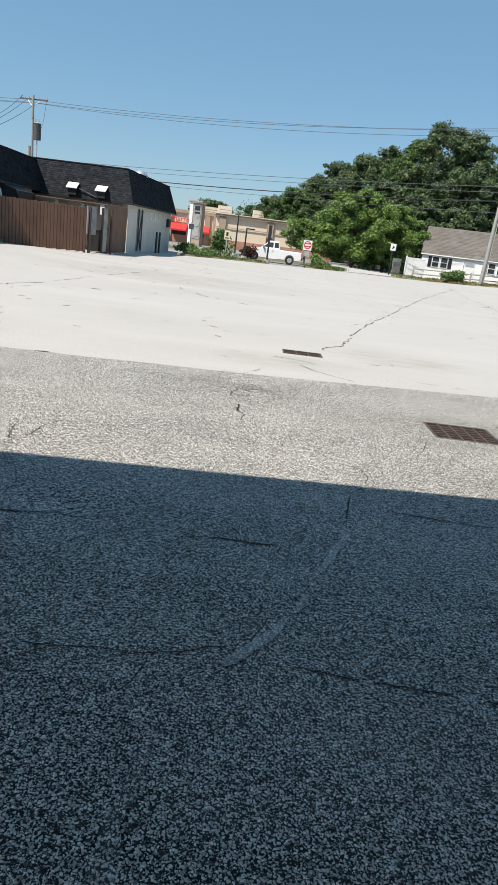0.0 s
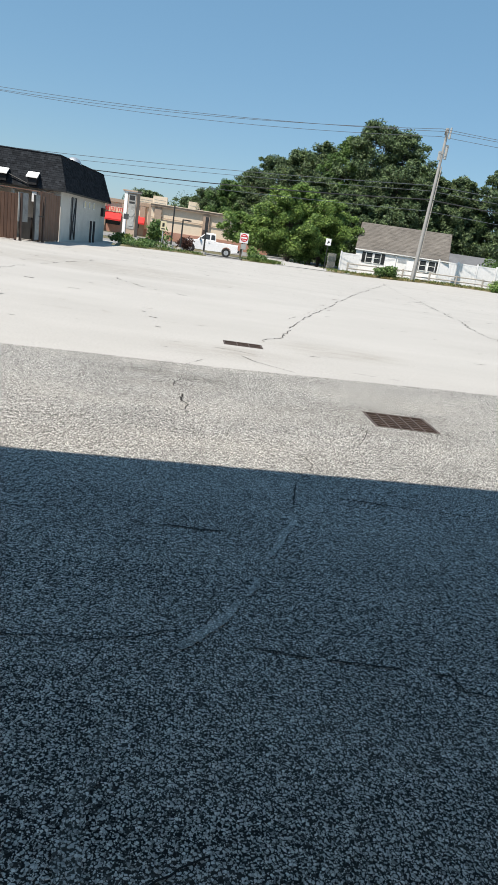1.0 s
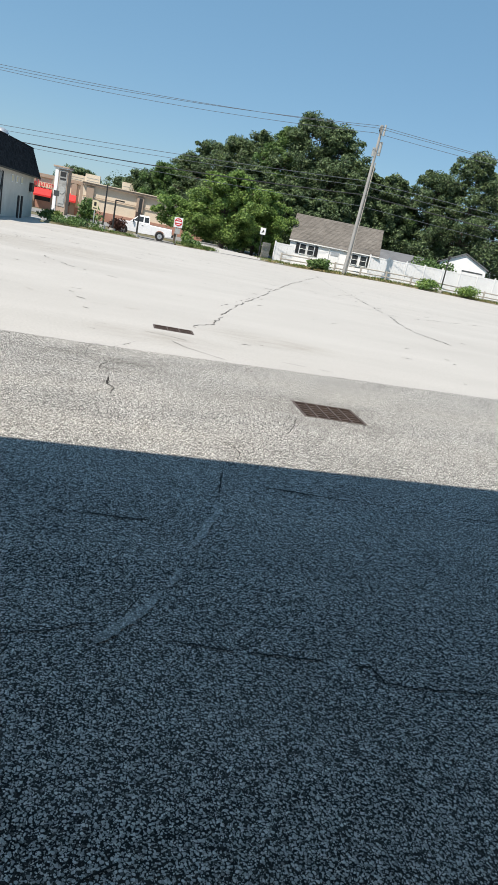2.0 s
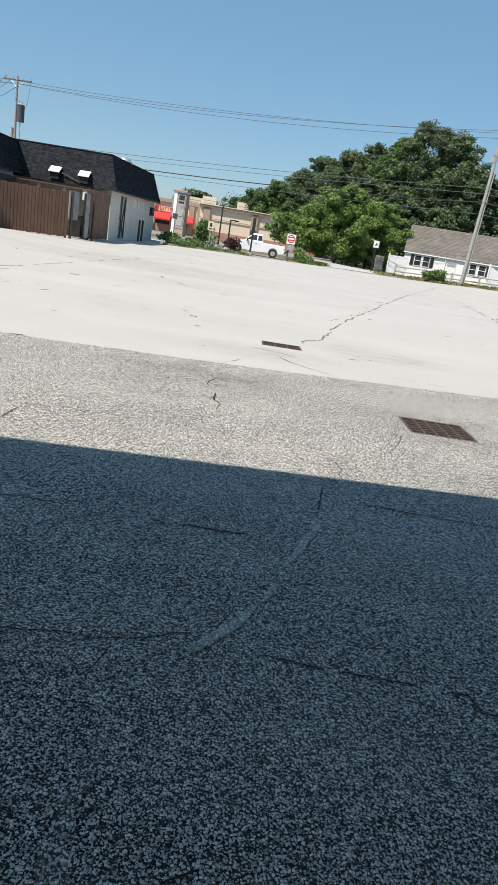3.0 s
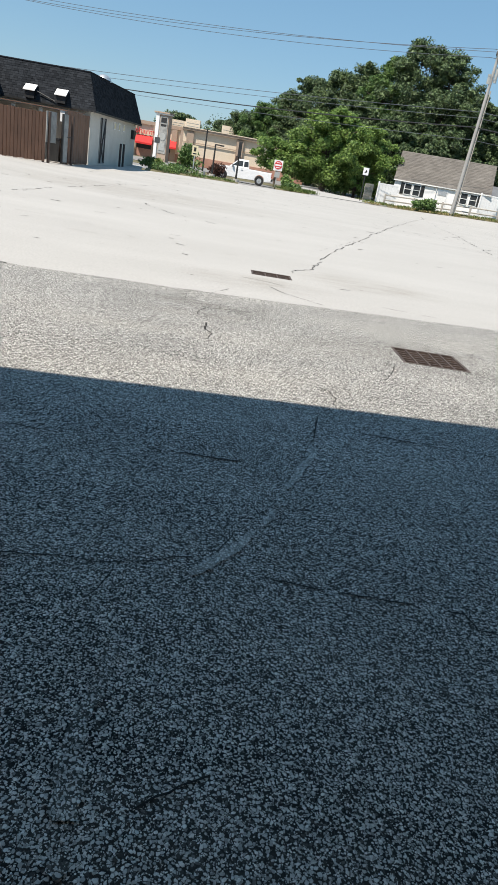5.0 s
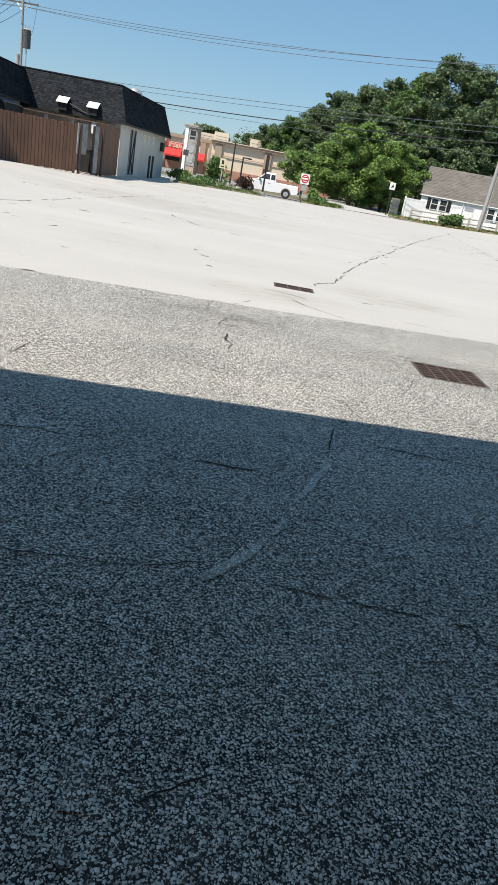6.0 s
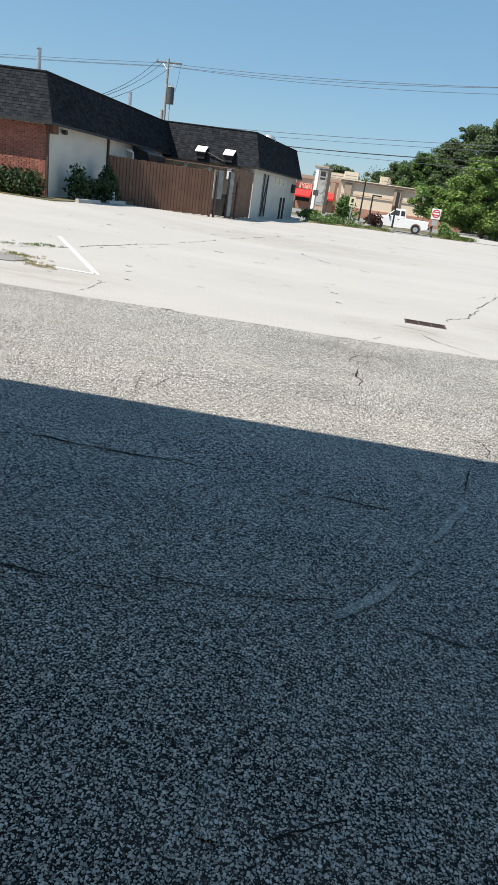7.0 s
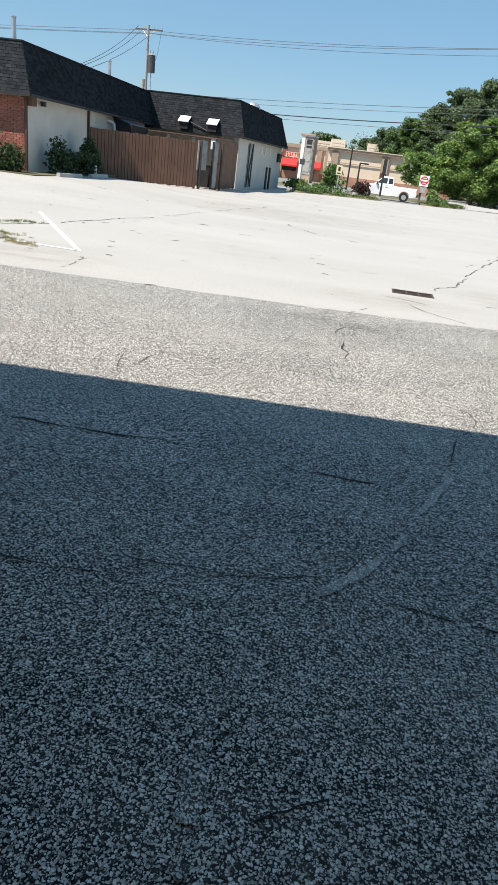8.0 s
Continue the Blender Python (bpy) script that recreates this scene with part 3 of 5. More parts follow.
def leaves(m, c, r, n, size, rnd, flat=0.0, slim=1.0):
    """n leaves in and near the skin of an ellipsoid; slim: how narrow they are."""
    g = np.random.default_rng(rnd.randrange(1 << 30))
    d = unit(g.normal(size=(n, 3)))
    p = np.array(c) + d * np.array(r) * (0.35 + 0.85 * g.random((n, 1)) ** 0.75)
    nrm = unit(d * 0.6 + g.normal(size=(n, 3)) + np.array((0, 0, flat)))
    u = unit(np.cross(nrm, g.normal(size=(n, 3))))
    v = np.cross(nrm, u) * slim
    s = size * (0.55 + 0.9 * g.random((n, 1)))
    m.tris.append(np.stack((p - u * s + v * s * 0.4, p + u * s + v * s * 0.3, p - v * s * 0.75 + nrm * s * 0.1), axis=1).reshape(-1, 3))


def tree(name, at, h, spread, mat, label, seed, leaf=0.2, limbs=22, per=240, base=0.25, pointed=0.5, trunk=0.2, stems=1, clump=0.225, slim=1.0):
    rnd = random.Random(seed)
    t = thing(name, at, label, "tree", group="trees")
    wood, crown = Mesh(), Mesh()
    for s in range(stems):
        lean = Vector((rnd.uniform(-1, 1), rnd.uniform(-1, 1), 0)) * (0.02 * h if stems == 1 else 0.16 * h)
        pts = [Vector((0, 0, -0.3)) + lean * 0.0]
        for k in range(1, 7):
            f = k / 6
            pts.append(Vector((lean.x * f + rnd.uniform(-.1, .1), lean.y * f + rnd.uniform(-.1, .1), h * 0.93 * f)))
        for k in range(6):
            r0, r1 = trunk * (1 - k / 6.6), trunk * (1 - (k + 1) / 6.6)
            wood.cyl(pts[k], pts[k + 1], r0, r1, 8, False)
        for i in range(limbs // stems):
            f = base + (1 - base) * (i + rnd.random()) / (limbs // stems)
            g = (f - base) / (1 - base)
            prof = (math.sin(math.pi * min(1, 0.18 + 0.80 * g)) ** 0.45) * (1 - pointed) + pointed * (1 - g) ** 0.8 * (0.55 + 0.45 * smooth01(g * 5))
            ln = spread * max(0.12, prof) * rnd.uniform(0.5, 1.2)
            a = i * 2.4 + rnd.uniform(-.5, .5)
            k = min(5, int(f * 6 * 0.93))
            o = pts[k].lerp(pts[k + 1], 0.5)
            o = Vector((o.x, o.y, h * 0.93 * f))
            e = o + Vector((math.cos(a) * ln, math.sin(a) * ln, ln * rnd.uniform(0.0, 0.35)))
            wood.cyl(o, e, 0.035 + 0.10 * trunk * (1 - g), 0.015, 5, False)
            for q in (0.55, 0.95):
                c = o.lerp(e, q)
                rr = max(0.35, spread * clump * rnd.uniform(0.6, 1.35) * (0.55 + 0.45 * (1 - g)))
                leaves(crown, c, (rr * 1.1, rr * 1.1, rr * 0.78), int(per * rnd.uniform(0.7, 1.2) / 2), leaf, rnd, 1.1, slim)
    leaves(crown, (lean.x, lean.y, h * 0.925), (spread * .20, spread * .20, h * 0.05), per, leaf, rnd, 0.5, slim)
    wood.make("trunk", BARK, t)
    crown.make("crown", mat, t)
    return t


def shrub(name, at, size, mat, label, seed, n=900, leaf=0.07, category="shrub", clumps=7):
    rnd = random.Random(seed)
    t = thing(name, at, label, category)
    st, lv = Mesh(), Mesh()
    for i in range(clumps):
        c = Vector((rnd.uniform(-.55, .55) * size[0], rnd.uniform(-.55, .55) * size[1], size[2] * rnd.uniform(0.35, 0.8)))
        st.cyl((c.x * 0.3, c.y * 0.3, -0.1), c, 0.018, 0.008, 5, False)
        leaves(lv, c, (size[0] * 0.5, size[1] * 0.5, size[2] * 0.32), n // clumps, leaf, rnd, 0.3)
    st.make("stems", BARK, t)
    lv.make("foliage", mat, t)
    return t


# ---- old restaurant: brick and cream walls under mansard roofs ----
def shingle_rows(m, a, b, c, d, row=0.115, tab=0.21, seed=0, thick=0.012):
    """Shingles on the slope with eave a-b and top edge d-c, as thin overlapping tabs."""
    rnd = random.Random(seed)
    a, b, c, d = [Vector(p) for p in (a, b, c, d)]
    nrm = (b - a).cross(d - a).normalized()
    n = max(1, int((d - a).length / row))
    for i in range(n):
        p0, p1 = a.lerp(d, i / n), b.lerp(c, i / n)
        q0, q1 = a.lerp(d, min(1, (i + 1.15) / n)), b.lerp(c, min(1, (i + 1.15) / n))
        k = max(1, int((p1 - p0).length / tab))
        off = (i % 2) * 0.5
        cuts = sorted({0.0, 1.0} | {min(1.0, max(0.0, (j + off) / k + rnd.uniform(-.12, .12) / k)) for j in range(k + 1)})
        for u, v in zip(cuts, cuts[1:]):
            if v - u < 1e-4:
                continue
            h = thick * rnd.uniform(0.8, 1.7)
            e = (p1 - p0).normalized() * 0.004
            lo = [p0.lerp(p1, u) + e, p0.lerp(p1, v) - e]
            hi = [q0.lerp(q1, u) + e, q0.lerp(q1, v) - e]
            m.add([lo[0], lo[1], hi[1], hi[0], lo[0] + nrm * h, lo[1] + nrm * h, hi[1] + nrm * 0.004, hi[0] + nrm * 0.004],
                  [(4, 5, 6, 7), (0, 1, 5, 4), (1, 2, 6, 5), (3, 0, 4, 7)])


def mansard_roof(parent, x0, x1, y0, y1, eave, top, over, inset, faces, seed):
    """A mansard skirt round a flat roof, its shingles and soffit; local axes. faces: front, right, back."""
    e = [(x0 - over, y0 - over, eave), (x1 + over, y0 - over, eave), (x1 + over, y1 + over, eave), (x0 - over, y1 + over, eave)]
    t = [(x0 + inset, y0 + inset, top), (x1 - inset, y0 + inset, top), (x1 - inset, y1 - inset, top), (x0 + inset, y1 - inset, top)]
    body = Mesh().add(e + t, [(0, 1, 5, 4), (1, 2, 6, 5), (2, 3, 7, 6), (3, 0, 4, 7), (4, 5, 6, 7), (3, 2, 1, 0)])
    roof = body.make("roof", SHINGLEDARK, parent)
    for i, f in enumerate(faces):
        k = {"front": (0, 1, 1, 0), "right": (1, 2, 2, 1), "back": (2, 3, 3, 2)}[f]
        m = Mesh()
        shingle_rows(m, e[k[0]], e[k[1]], t[k[2]], t[k[3]], seed=seed + i)
        ob = m.make("shingles", SHINGLE, roof, "overlapping grey asphalt shingle tabs")
        ob["kind"] = "stuff"
    cap = Mesh()
    for a, b in ((4, 5), (5, 6)):
        p, q = (e + t)[a], (e + t)[b]
        cap.cyl((p[0], p[1], p[2] + 0.01), (q[0], q[1], q[2] + 0.01), 0.045, 0.045, 8)
    cap.make("ridge_cap", SHINGLEDARK, roof)
    fas = Mesh()
    fas.box(((x0 + x1) / 2, y0 - over, eave - 0.04), (x1 - x0 + 2 * over, 0.04, 0.09))
    fas.box((x1 + over, (y0 + y1) / 2, eave - 0.04), (0.04, y1 - y0 + 2 * over - 0.06, 0.09))
    fas.make("fascia", BLACK, roof)
    return roof


B1 = (-12.2, 24.0, 0.0)
b1 = thing("restaurant_building", B1, "closed restaurant with brick front, cream side wall and dark mansard roof", "building", rz=1.6)
EAVE1, TOP1 = 2.76, 4.33
walls = Mesh()
walls.box((-7.9, 0.22, 1.3), (15.5, 0.2, 3.0))
walls.make("front_wall", MORTAR, b1)
side = Mesh().box((-0.09, 7.25, 1.3), (0.2, 14.1, 3.0))
side.make("side_wall", STUCCO, b1, "cream painted side wall in shade")
Mesh().box((-7.8, 14.4, 1.3), (15.4, 0.2, 3.0)).make("back_wall", STUCCO, b1)
Mesh().box((-15.6, 7.25, 1.3), (0.2, 13.8, 3.0)).make("end_wall", STUCCO, b1)
mansard_roof(b1, -15.7, 0.0, -0.02, 16.0, EAVE1, TOP1, 0.38, 0.13, ("front", "right"), 3)
Mesh().box((0.02, 0.06, 1.35), (0.06, 0.10, 2.7)).make("corner_board", TRIMDARK, b1)
Mesh().box((0.06, 5.9, 1.55), (0.09, 0.11, 2.3)).make("downspout", TRIMDARK, b1)
box = Mesh().box((0.12, 0.32, 2.56), (0.20, 0.34, 0.30), chamfer=0.02).make("corner_vent_box", FENCEBROWN, b1)
for k in range(4):
    Mesh().box((0.225, 0.32, 2.46 + k * 0.065), (0.02, 0.28, 0.02)).make("louvre", TRIMDARK, box)
flood = Mesh().box((0.16, 1.15, 2.55), (0.16, 0.2, 0.16), chamfer=0.03).make("flood_light", BLACK, b1)
Mesh().cyl((0.02, 1.15, 2.6), (0.12, 1.15, 2.58), 0.02, 0.02, 8).make("arm", BLACK, flood)
duct = Mesh().cyl((0.02, 8.3, 2.5), (0.28, 8.5, 2.42), 0.06, 0.06, 10)
duct.cyl((0.28, 8.5, 2.42), (0.34, 8.55, 1.85), 0.06, 0.06, 10).make("white_duct", WHITE, b1, "bent white plastic vent duct")
for px, py, z in ((-1.62, 2.6, 5.38), (-0.40, 9.6, 5.02)):
    p = Mesh().cyl((px, py, 4.3), (px, py, z), 0.085, 0.085, 12).make("vent_pipe", STEEL, b1, "shiny metal vent pipe")
    Mesh().cyl((px, py, z - 0.02), (px, py, z + 0.02), 0.10, 0.10, 12).make("rim", STEEL, p)

# wing of the restaurant, set back
C2 = (-7.4, 38.75, 0.0)
b2 = thing("restaurant_wing", C2, "cream single-storey wing with dark shingled mansard roof", "building", rz=-4.0)
EAVE2, TOP2 = 2.66, 4.40
L2 = 11.6
Mesh().box((-3.6, 0.1, 1.3), (7.2, 0.2, 2.9)).make("front_wall", STUCCO, b2)
Mesh().box((-0.1, L2 / 2 + 0.1, 1.3), (0.2, L2 - 0.2, 2.9)).make("side_wall", STUCCO, b2, "cream painted wall in shade")
Mesh().box((-3.6, L2 + 0.1, 1.3), (7.2, 0.2, 2.9)).make("back_wall", STUCCO, b2)
mansard_roof(b2, -7.2, 0.0, 0.0, L2 + 0.2, EAVE2, TOP2, 0.33, 0.22, ("front", "right"), 9)
door = Mesh().box((0.02, 2.6, 1.25), (0.06, 1.0, 2.3)).make("side_door", GREYDOOR, b2, "grey boarded side door")
for a, b in (((0.06, 2.2, 0.2), (0.06, 3.0, 2.3)), ((0.06, 2.2, 0.12), (0.06, 2.2, 2.45)), ((0.06, 3.05, 0.12), (0.06, 3.05, 2.45)), ((0.06, 2.2, 1.2), (0.06, 3.0, 0.2))):
    Mesh().cyl(a, b, 0.05, 0.05, 6).make("brace", BLACK, door)
for y in (5.4, 6.6, 7.9):
    w = Mesh().box((0.03, y, 2.2), (0.05, 0.42, 0.42)).make("window", WHITE, b2)
    Mesh().box((0.06, y, 2.2), (0.02, 0.30, 0.30)).make("pane", YELLOW, w)
Mesh().box((0.10, 10.7, 1.95), (0.2, 0.65, 0.55), chamfer=0.03).make("wall_vent", BLACK, b2, "dark louvred wall vent")
for y in (5.6, 6.5):
    pst = Mesh().cyl((0.45, y, -0.05), (0.45, y, 1.3), 0.07, 0.07, 10).make("bollard", BLACK, b2)
dome = Mesh()
for i in range(5):
    a0, a1 = i * math.pi / 10, (i + 1) * math.pi / 10
    dome.cyl((-0.6, 4.6, 4.38 + 0.38 * math.sin(a0)), (-0.6, 4.6, 4.38 + 0.38 * math.sin(a1)), 0.45 * math.cos(a0), max(0.02, 0.45 * math.cos(a1)), 16, False)
dome.make("roof_fan", STEEL, b2, "rounded metal exhaust fan", smooth=True)
for x in (-3.05, -1.45):
    hood = Mesh()
    hood.box((x, -0.30, 2.92), (0.48, 0.42, 0.40))
    hb = hood.make("exhaust_hood", BLACK, b2, "black roof exhaust with pale metal lid")
    lid = Mesh().add([(x - 0.30, -0.62, 3.06), (x + 0.30, -0.62, 3.06), (x + 0.30, -0.18, 3.34), (x - 0.30, -0.18, 3.34),
                      (x - 0.30, -0.62, 3.10), (x + 0.30, -0.62, 3.10), (x + 0.30, -0.18, 3.38), (x - 0.30, -0.18, 3.38)],
                     [(3, 2, 1, 0), (4, 5, 6, 7), (0, 1, 5, 4), (1, 2, 6, 5), (2, 3, 7, 6), (3, 0, 4, 7)])
    lid.make("lid", WHITE, hb)
Mesh().cyl((-2.75, -0.35, 3.1), (-1.75, -0.4, 2.75), 0.03, 0.03, 6).make("conduit", BLACK, b2)


# yard fence of ribbed brown metal
def fence_run(name, a, b, h, label, z0, pitch=0.15):
    d = Vector((b[0] - a[0], b[1] - a[1], 0))
    f = thing(name, (a[0], a[1], z0), label, "fence", rz=math.degrees(math.atan2(d.y, d.x)))
    n = int(d.length / pitch)
    w = d.length / n
    bd = Mesh()
    prof = [(0, 0), (w * 0.12, -0.022), (w * 0.88, -0.022), (w, 0), (w, 0.012), (0, 0.012)]
    bd.prism(prof, "z", 0.06, h)
    first = bd.make("board", FENCEBROWN, f)
    for i in range(1, n):
        o = first.copy()
        scene.collection.objects.link(o)
        o.location = (i * w, 0, 0.012 * math.sin(i * 2.1))
        o.parent = f
    for z in (0.25, h - 0.25):
        Mesh().box((d.length / 2, 0.04, z), (d.length, 0.05, 0.09)).make("rail", TRIMDARK, f)
    for x in (0.05, d.length - 0.05):
        Mesh().box((x, 0.06, h / 2), (0.1, 0.09, h + 0.04), chamfer=0.012).make("post", TRIMDARK, f)
    return f


fence_run("yard_fence", (-12.34, 30.2), (-8.2, 32.9), 2.06, "tall brown ribbed fence round a service yard", 0.02)
fence_run("yard_fence", (-7.55, 34.6), (-7.42, 38.6), 2.35, "brown solid fence panel beside the cream wing", 0.0, 0.5)
gate = thing("yard_gate", (-8.1, 33.0, 0.02), "half-open grey service gate between dark posts", "gate", rz=66)
Mesh().box((0.05, 0, 1.06), (0.11, 0.11, 2.12), chamfer=0.015).make("post", TRIMDARK, gate)
Mesh().box((1.75, 0, 1.06), (0.11, 0.11, 2.12), chamfer=0.015).make("post", TRIMDARK, gate)
Mesh().box((0.62, 0.35, 1.5), (0.7, 0.05, 1.3)).make("panel", GREYDOOR, gate, "stained pale grey metal panel")
Mesh().box((1.38, 0.12, 1.12), (0.34, 0.05, 2.05)).make("leaf", GREYDOOR, gate)
Mesh().box((1.08, 0.05, 1.1), (0.08, 0.08, 2.1)).make("stile", BLACK, gate)
Mesh().box((1.5, -0.06, 1.2), (0.4, 0.03, 0.04)).make("latch", BLACK, gate)
bin_ = thing("wheeled_bin", (-8.2, 34.6, 0.0), "black plastic bin inside the yard", "bin")
Mesh().add([(-.25, -.25, 0.08), (.25, -.25, 0.08), (.25, .25, 0.08), (-.25, .25, 0.08), (-.32, -.32, 1.05), (.32, -.32, 1.05), (.32, .32, 1.05), (-.32, .32, 1.05)],
           [(3, 2, 1, 0), (4, 5, 6, 7), (0, 1, 5, 4), (1, 2, 6, 5), (2, 3, 7, 6), (3, 0, 4, 7)]).make("body", BLACK, bin_)
Mesh().box((0, 0, 1.08), (0.68, 0.68, 0.06), chamfer=0.05).make("lid", BLACK, bin_)
for sx in (-1, 1):
    Mesh().cyl((sx * 0.26, 0.2, 0.1), (sx * 0.32, 0.2, 0.1), 0.1, 0.1, 12).make("wheel", RUBBER, bin_)
shed = thing("yard_lean_to", (-10.9, 36.2, 0.0), "weathered lean-to with thin metal roof inside the yard", "shed", rz=-2)
for x in (-0.9, 0.6, 1.9, 3.1):
    Mesh().box((x, -0.9, 1.15), (0.16, 0.09, 2.3)).make("post", STUCCO, shed)
Mesh().box((1.1, 0.6, 1.2), (4.2, 0.06, 2.3)).make("back_panel", STUCCO, shed)
Mesh().add([(-1.3, -1.1, 2.36), (3.4, -1.1, 2.33), (3.4, 1.5, 2.40), (-1.3, 1.5, 2.42), (-1.3, -1.1, 2.39), (3.4, -1.1, 2.36), (3.4, 1.5, 2.43), (-1.3, 1.5, 2.45)],
           [(3, 2, 1, 0), (4, 5, 6, 7), (0, 1, 5, 4), (1, 2, 6, 5), (2, 3, 7, 6), (3, 0, 4, 7)]).make("roof", FENCEBROWN, shed, "thin rusty metal roof edge")
Mesh().box((2.95, -1.0, 2.1), (0.22, 0.1, 0.5)).make("white_box", WHITE, shed)

aw = thing("yard_awning", (-11.8, 34.0, 0.0), "black metal awning on the restaurant's side wall", "awning")
Mesh().prism([(-0.55, 2.74), (0.40, 2.44), (0.40, 2.10), (0.35, 2.10), (0.35, 2.38), (-0.55, 2.66)], "y", -1.2, 1.2).make("hood", BLACK, aw)
for y in (-1.12, 1.12):
    Mesh().box((0.33, y, 1.17), (0.07, 0.07, 2.4)).make("post", BLACK, aw)
    Mesh().prism([(-0.5, 2.64), (0.34, 2.38), (0.34, 2.0), (-0.5, 2.0)], "y", y - 0.02, y + 0.02).make("cheek", BLACK, aw)

# planting bed, hedge, bushes, wheel stops
bed = Mesh().prism([(-26, 22.2), (-11.2, 22.6), (-11.0, 25.2), (-11.35, 30.9), (-12.1, 30.9), (-12.1, 23.9), (-26, 23.9)], "z", 0.1, 0.27)
tagged(bed.make("planting_bed", SOIL), "raised strip of soil along the restaurant wall", "planting bed", kind="structure")
hedge = thing("clipped_hedge", (-16.5, 23.2, 0.2), "low clipped green hedge before a brick wall", "hedge")
rnd = random.Random(5)
hm, hs = Mesh(), Mesh()
for i in range(26):
    x = -4.2 + i * 0.34
    leaves(hm, (x, rnd.uniform(-.1, .1), 0.45), (0.36, 0.4, 0.42 + rnd.uniform(0, .06)), 800, 0.055, rnd, 0.2)
    hs.cyl((x, 0, -0.05), (x + 0.05, 0, 0.5), 0.02, 0.01, 5, False)
hs.make("stems", BARK, hedge)
hm.make("foliage", LEAFHEDGE, hedge)
shrub("broad_leaf_shrub", (-11.45, 25.2, 0.22), (0.55, 0.55, 1.2), LEAFHEDGE, "loose broad-leaved shrub against the cream wall", 11, 420, 0.09)
shrub("dark_evergreen_bush", (-11.55, 28.0, 0.2), (0.5, 0.6, 1.5), LEAFHEDGE, "dense dark evergreen bush beside the fence", 12, 1800, 0.06)
shrub("low_bush", (-11.4, 26.9, 0.2), (0.6, 1.5, 0.85), LEAFHEDGE, "low dark bush in the planting bed", 13, 1800, 0.06)
stop = thing("wheel_stop", (-10.8, 24.6, rise(-10.8, 24.6)), "pale concrete wheel stop on the lot", "wheel stop", rz=78, group="wheel stops")
Mesh().prism([(-0.09, 0), (0.09, 0), (0.06, 0.13), (-0.06, 0.13)], "x", -0.68, 0.68).make("block", CONCRETE, stop)
for x in (-0.5, 0.5):
    Mesh().cyl((x, 0, 0.12), (x, 0, 0.14), 0.02, 0.02, 8).make("pin", RUST, stop)
copy_thing(stop, pose(-10.66, 27.0, rise(-10.66, 27.0), 0, 0, 84))
wp = thing("marker_post", (-10.95, 27.4, rise(-10.95, 27.4)), "short white marker post by the fence", "post")
Mesh().cyl((0, 0, -0.05), (0, 0, 0.42), 0.055, 0.055, 10).make("shaft", WHITE, wp)

# ---- road, verge and far side ----
road = Mesh()
road.add([(-140, 60.5, -0.235), (-12, 57.5, -0.235), (3, 56.8, -0.235), (14, 61.8, -0.235), (24, 66, -0.235), (24, 74, -0.235), (10, 71, -0.235), (-10, 69, -0.235), (-140, 74, -0.235)],
         [(0, 1, 7, 8), (1, 2, 6, 7), (2, 3, 6), (3, 4, 5, 6)])
tagged(road.make("road", ROAD), "grey two-lane road behind the verge", "road", kind="structure")
apron = Mesh().add([(0.9, 50.9, 0.0), (3.75, 53.3, 0.0), (4.0, 57.6, -0.2), (0.2, 57.0, -0.2), (0.9, 50.9, -0.3), (3.75, 53.3, -0.3), (4.0, 57.6, -0.3), (0.2, 57.0, -0.3)],
                   [(0, 1, 2, 3), (4, 5, 1, 0), (5, 6, 2, 1), (7, 4, 0, 3)])
tagged(apron.make("drive_apron", CONCRETE), "pale concrete drive from the lot to the road", "driveway", kind="structure")
path_top = [(6.6, 55.2, 0.03), (9.5, 57.15, 0.04), (13.5, 58.25, 0.08), (13.5, 59.3, 0.14), (9.5, 59.4, 0.24), (5.9, 58.2, 0.40)]
walkway = Mesh().add(path_top + [(x, y, -0.3) for x, y, z in path_top], [(0, 1, 4, 5), (1, 2, 3, 4)] + [(i, (i + 1) % 6, 6 + (i + 1) % 6, 6 + i) for i in range(6)])
tagged(walkway.make("sidewalk", CONCRETE), "narrow pale sidewalk curving by the trees", "sidewalk", kind="structure")
store_lot = Mesh().add([(-60, 80, -0.22), (60, 80, -0.22), (60, 104, -0.22), (-60, 104, -0.22)], [(0, 1, 2, 3)])
tagged(store_lot.make("store_forecourt", ROAD), "grey asphalt forecourt before the store", "pavement", kind="structure")


def verge(name, x0, x1, depth, height, label, mat=SOIL):
    """A low uneven bank along the lot's far edge."""
    n = max(4, int((x1 - x0) / 0.4))
    xs = [x0 + (x1 - x0) * i / n for i in range(n + 1)]

    def row(x, j):
        y = edge_far(x) - 0.05 + depth * j / 6
        f = math.sin(math.pi * j / 6) ** 0.6 if j < 3 else 1.0 if j < 5 else 0.4 if j == 5 else -0.9
        return (x, y, rise(x, y) * (0 if j == 6 else 1) + height * f * (0.8 + 0.4 * noise.noise((x, y, 0))) - (0.02 if j == 0 else 0))
    return tagged(grid_sheet(xs, row, 7).make(name, mat), label, "verge", kind="structure")


verge("weedy_verge", -5.2, 0.9, 3.5, 0.16, "weedy earth verge at the end of the lot")
verge("grass_verge", 3.75, 7.4, 2.2, 0.12, "small grassy verge beside the drive")
verge("dry_verge", 11.2, 60, 8.5, 0.14, "dry grassy bank along the rail fence")

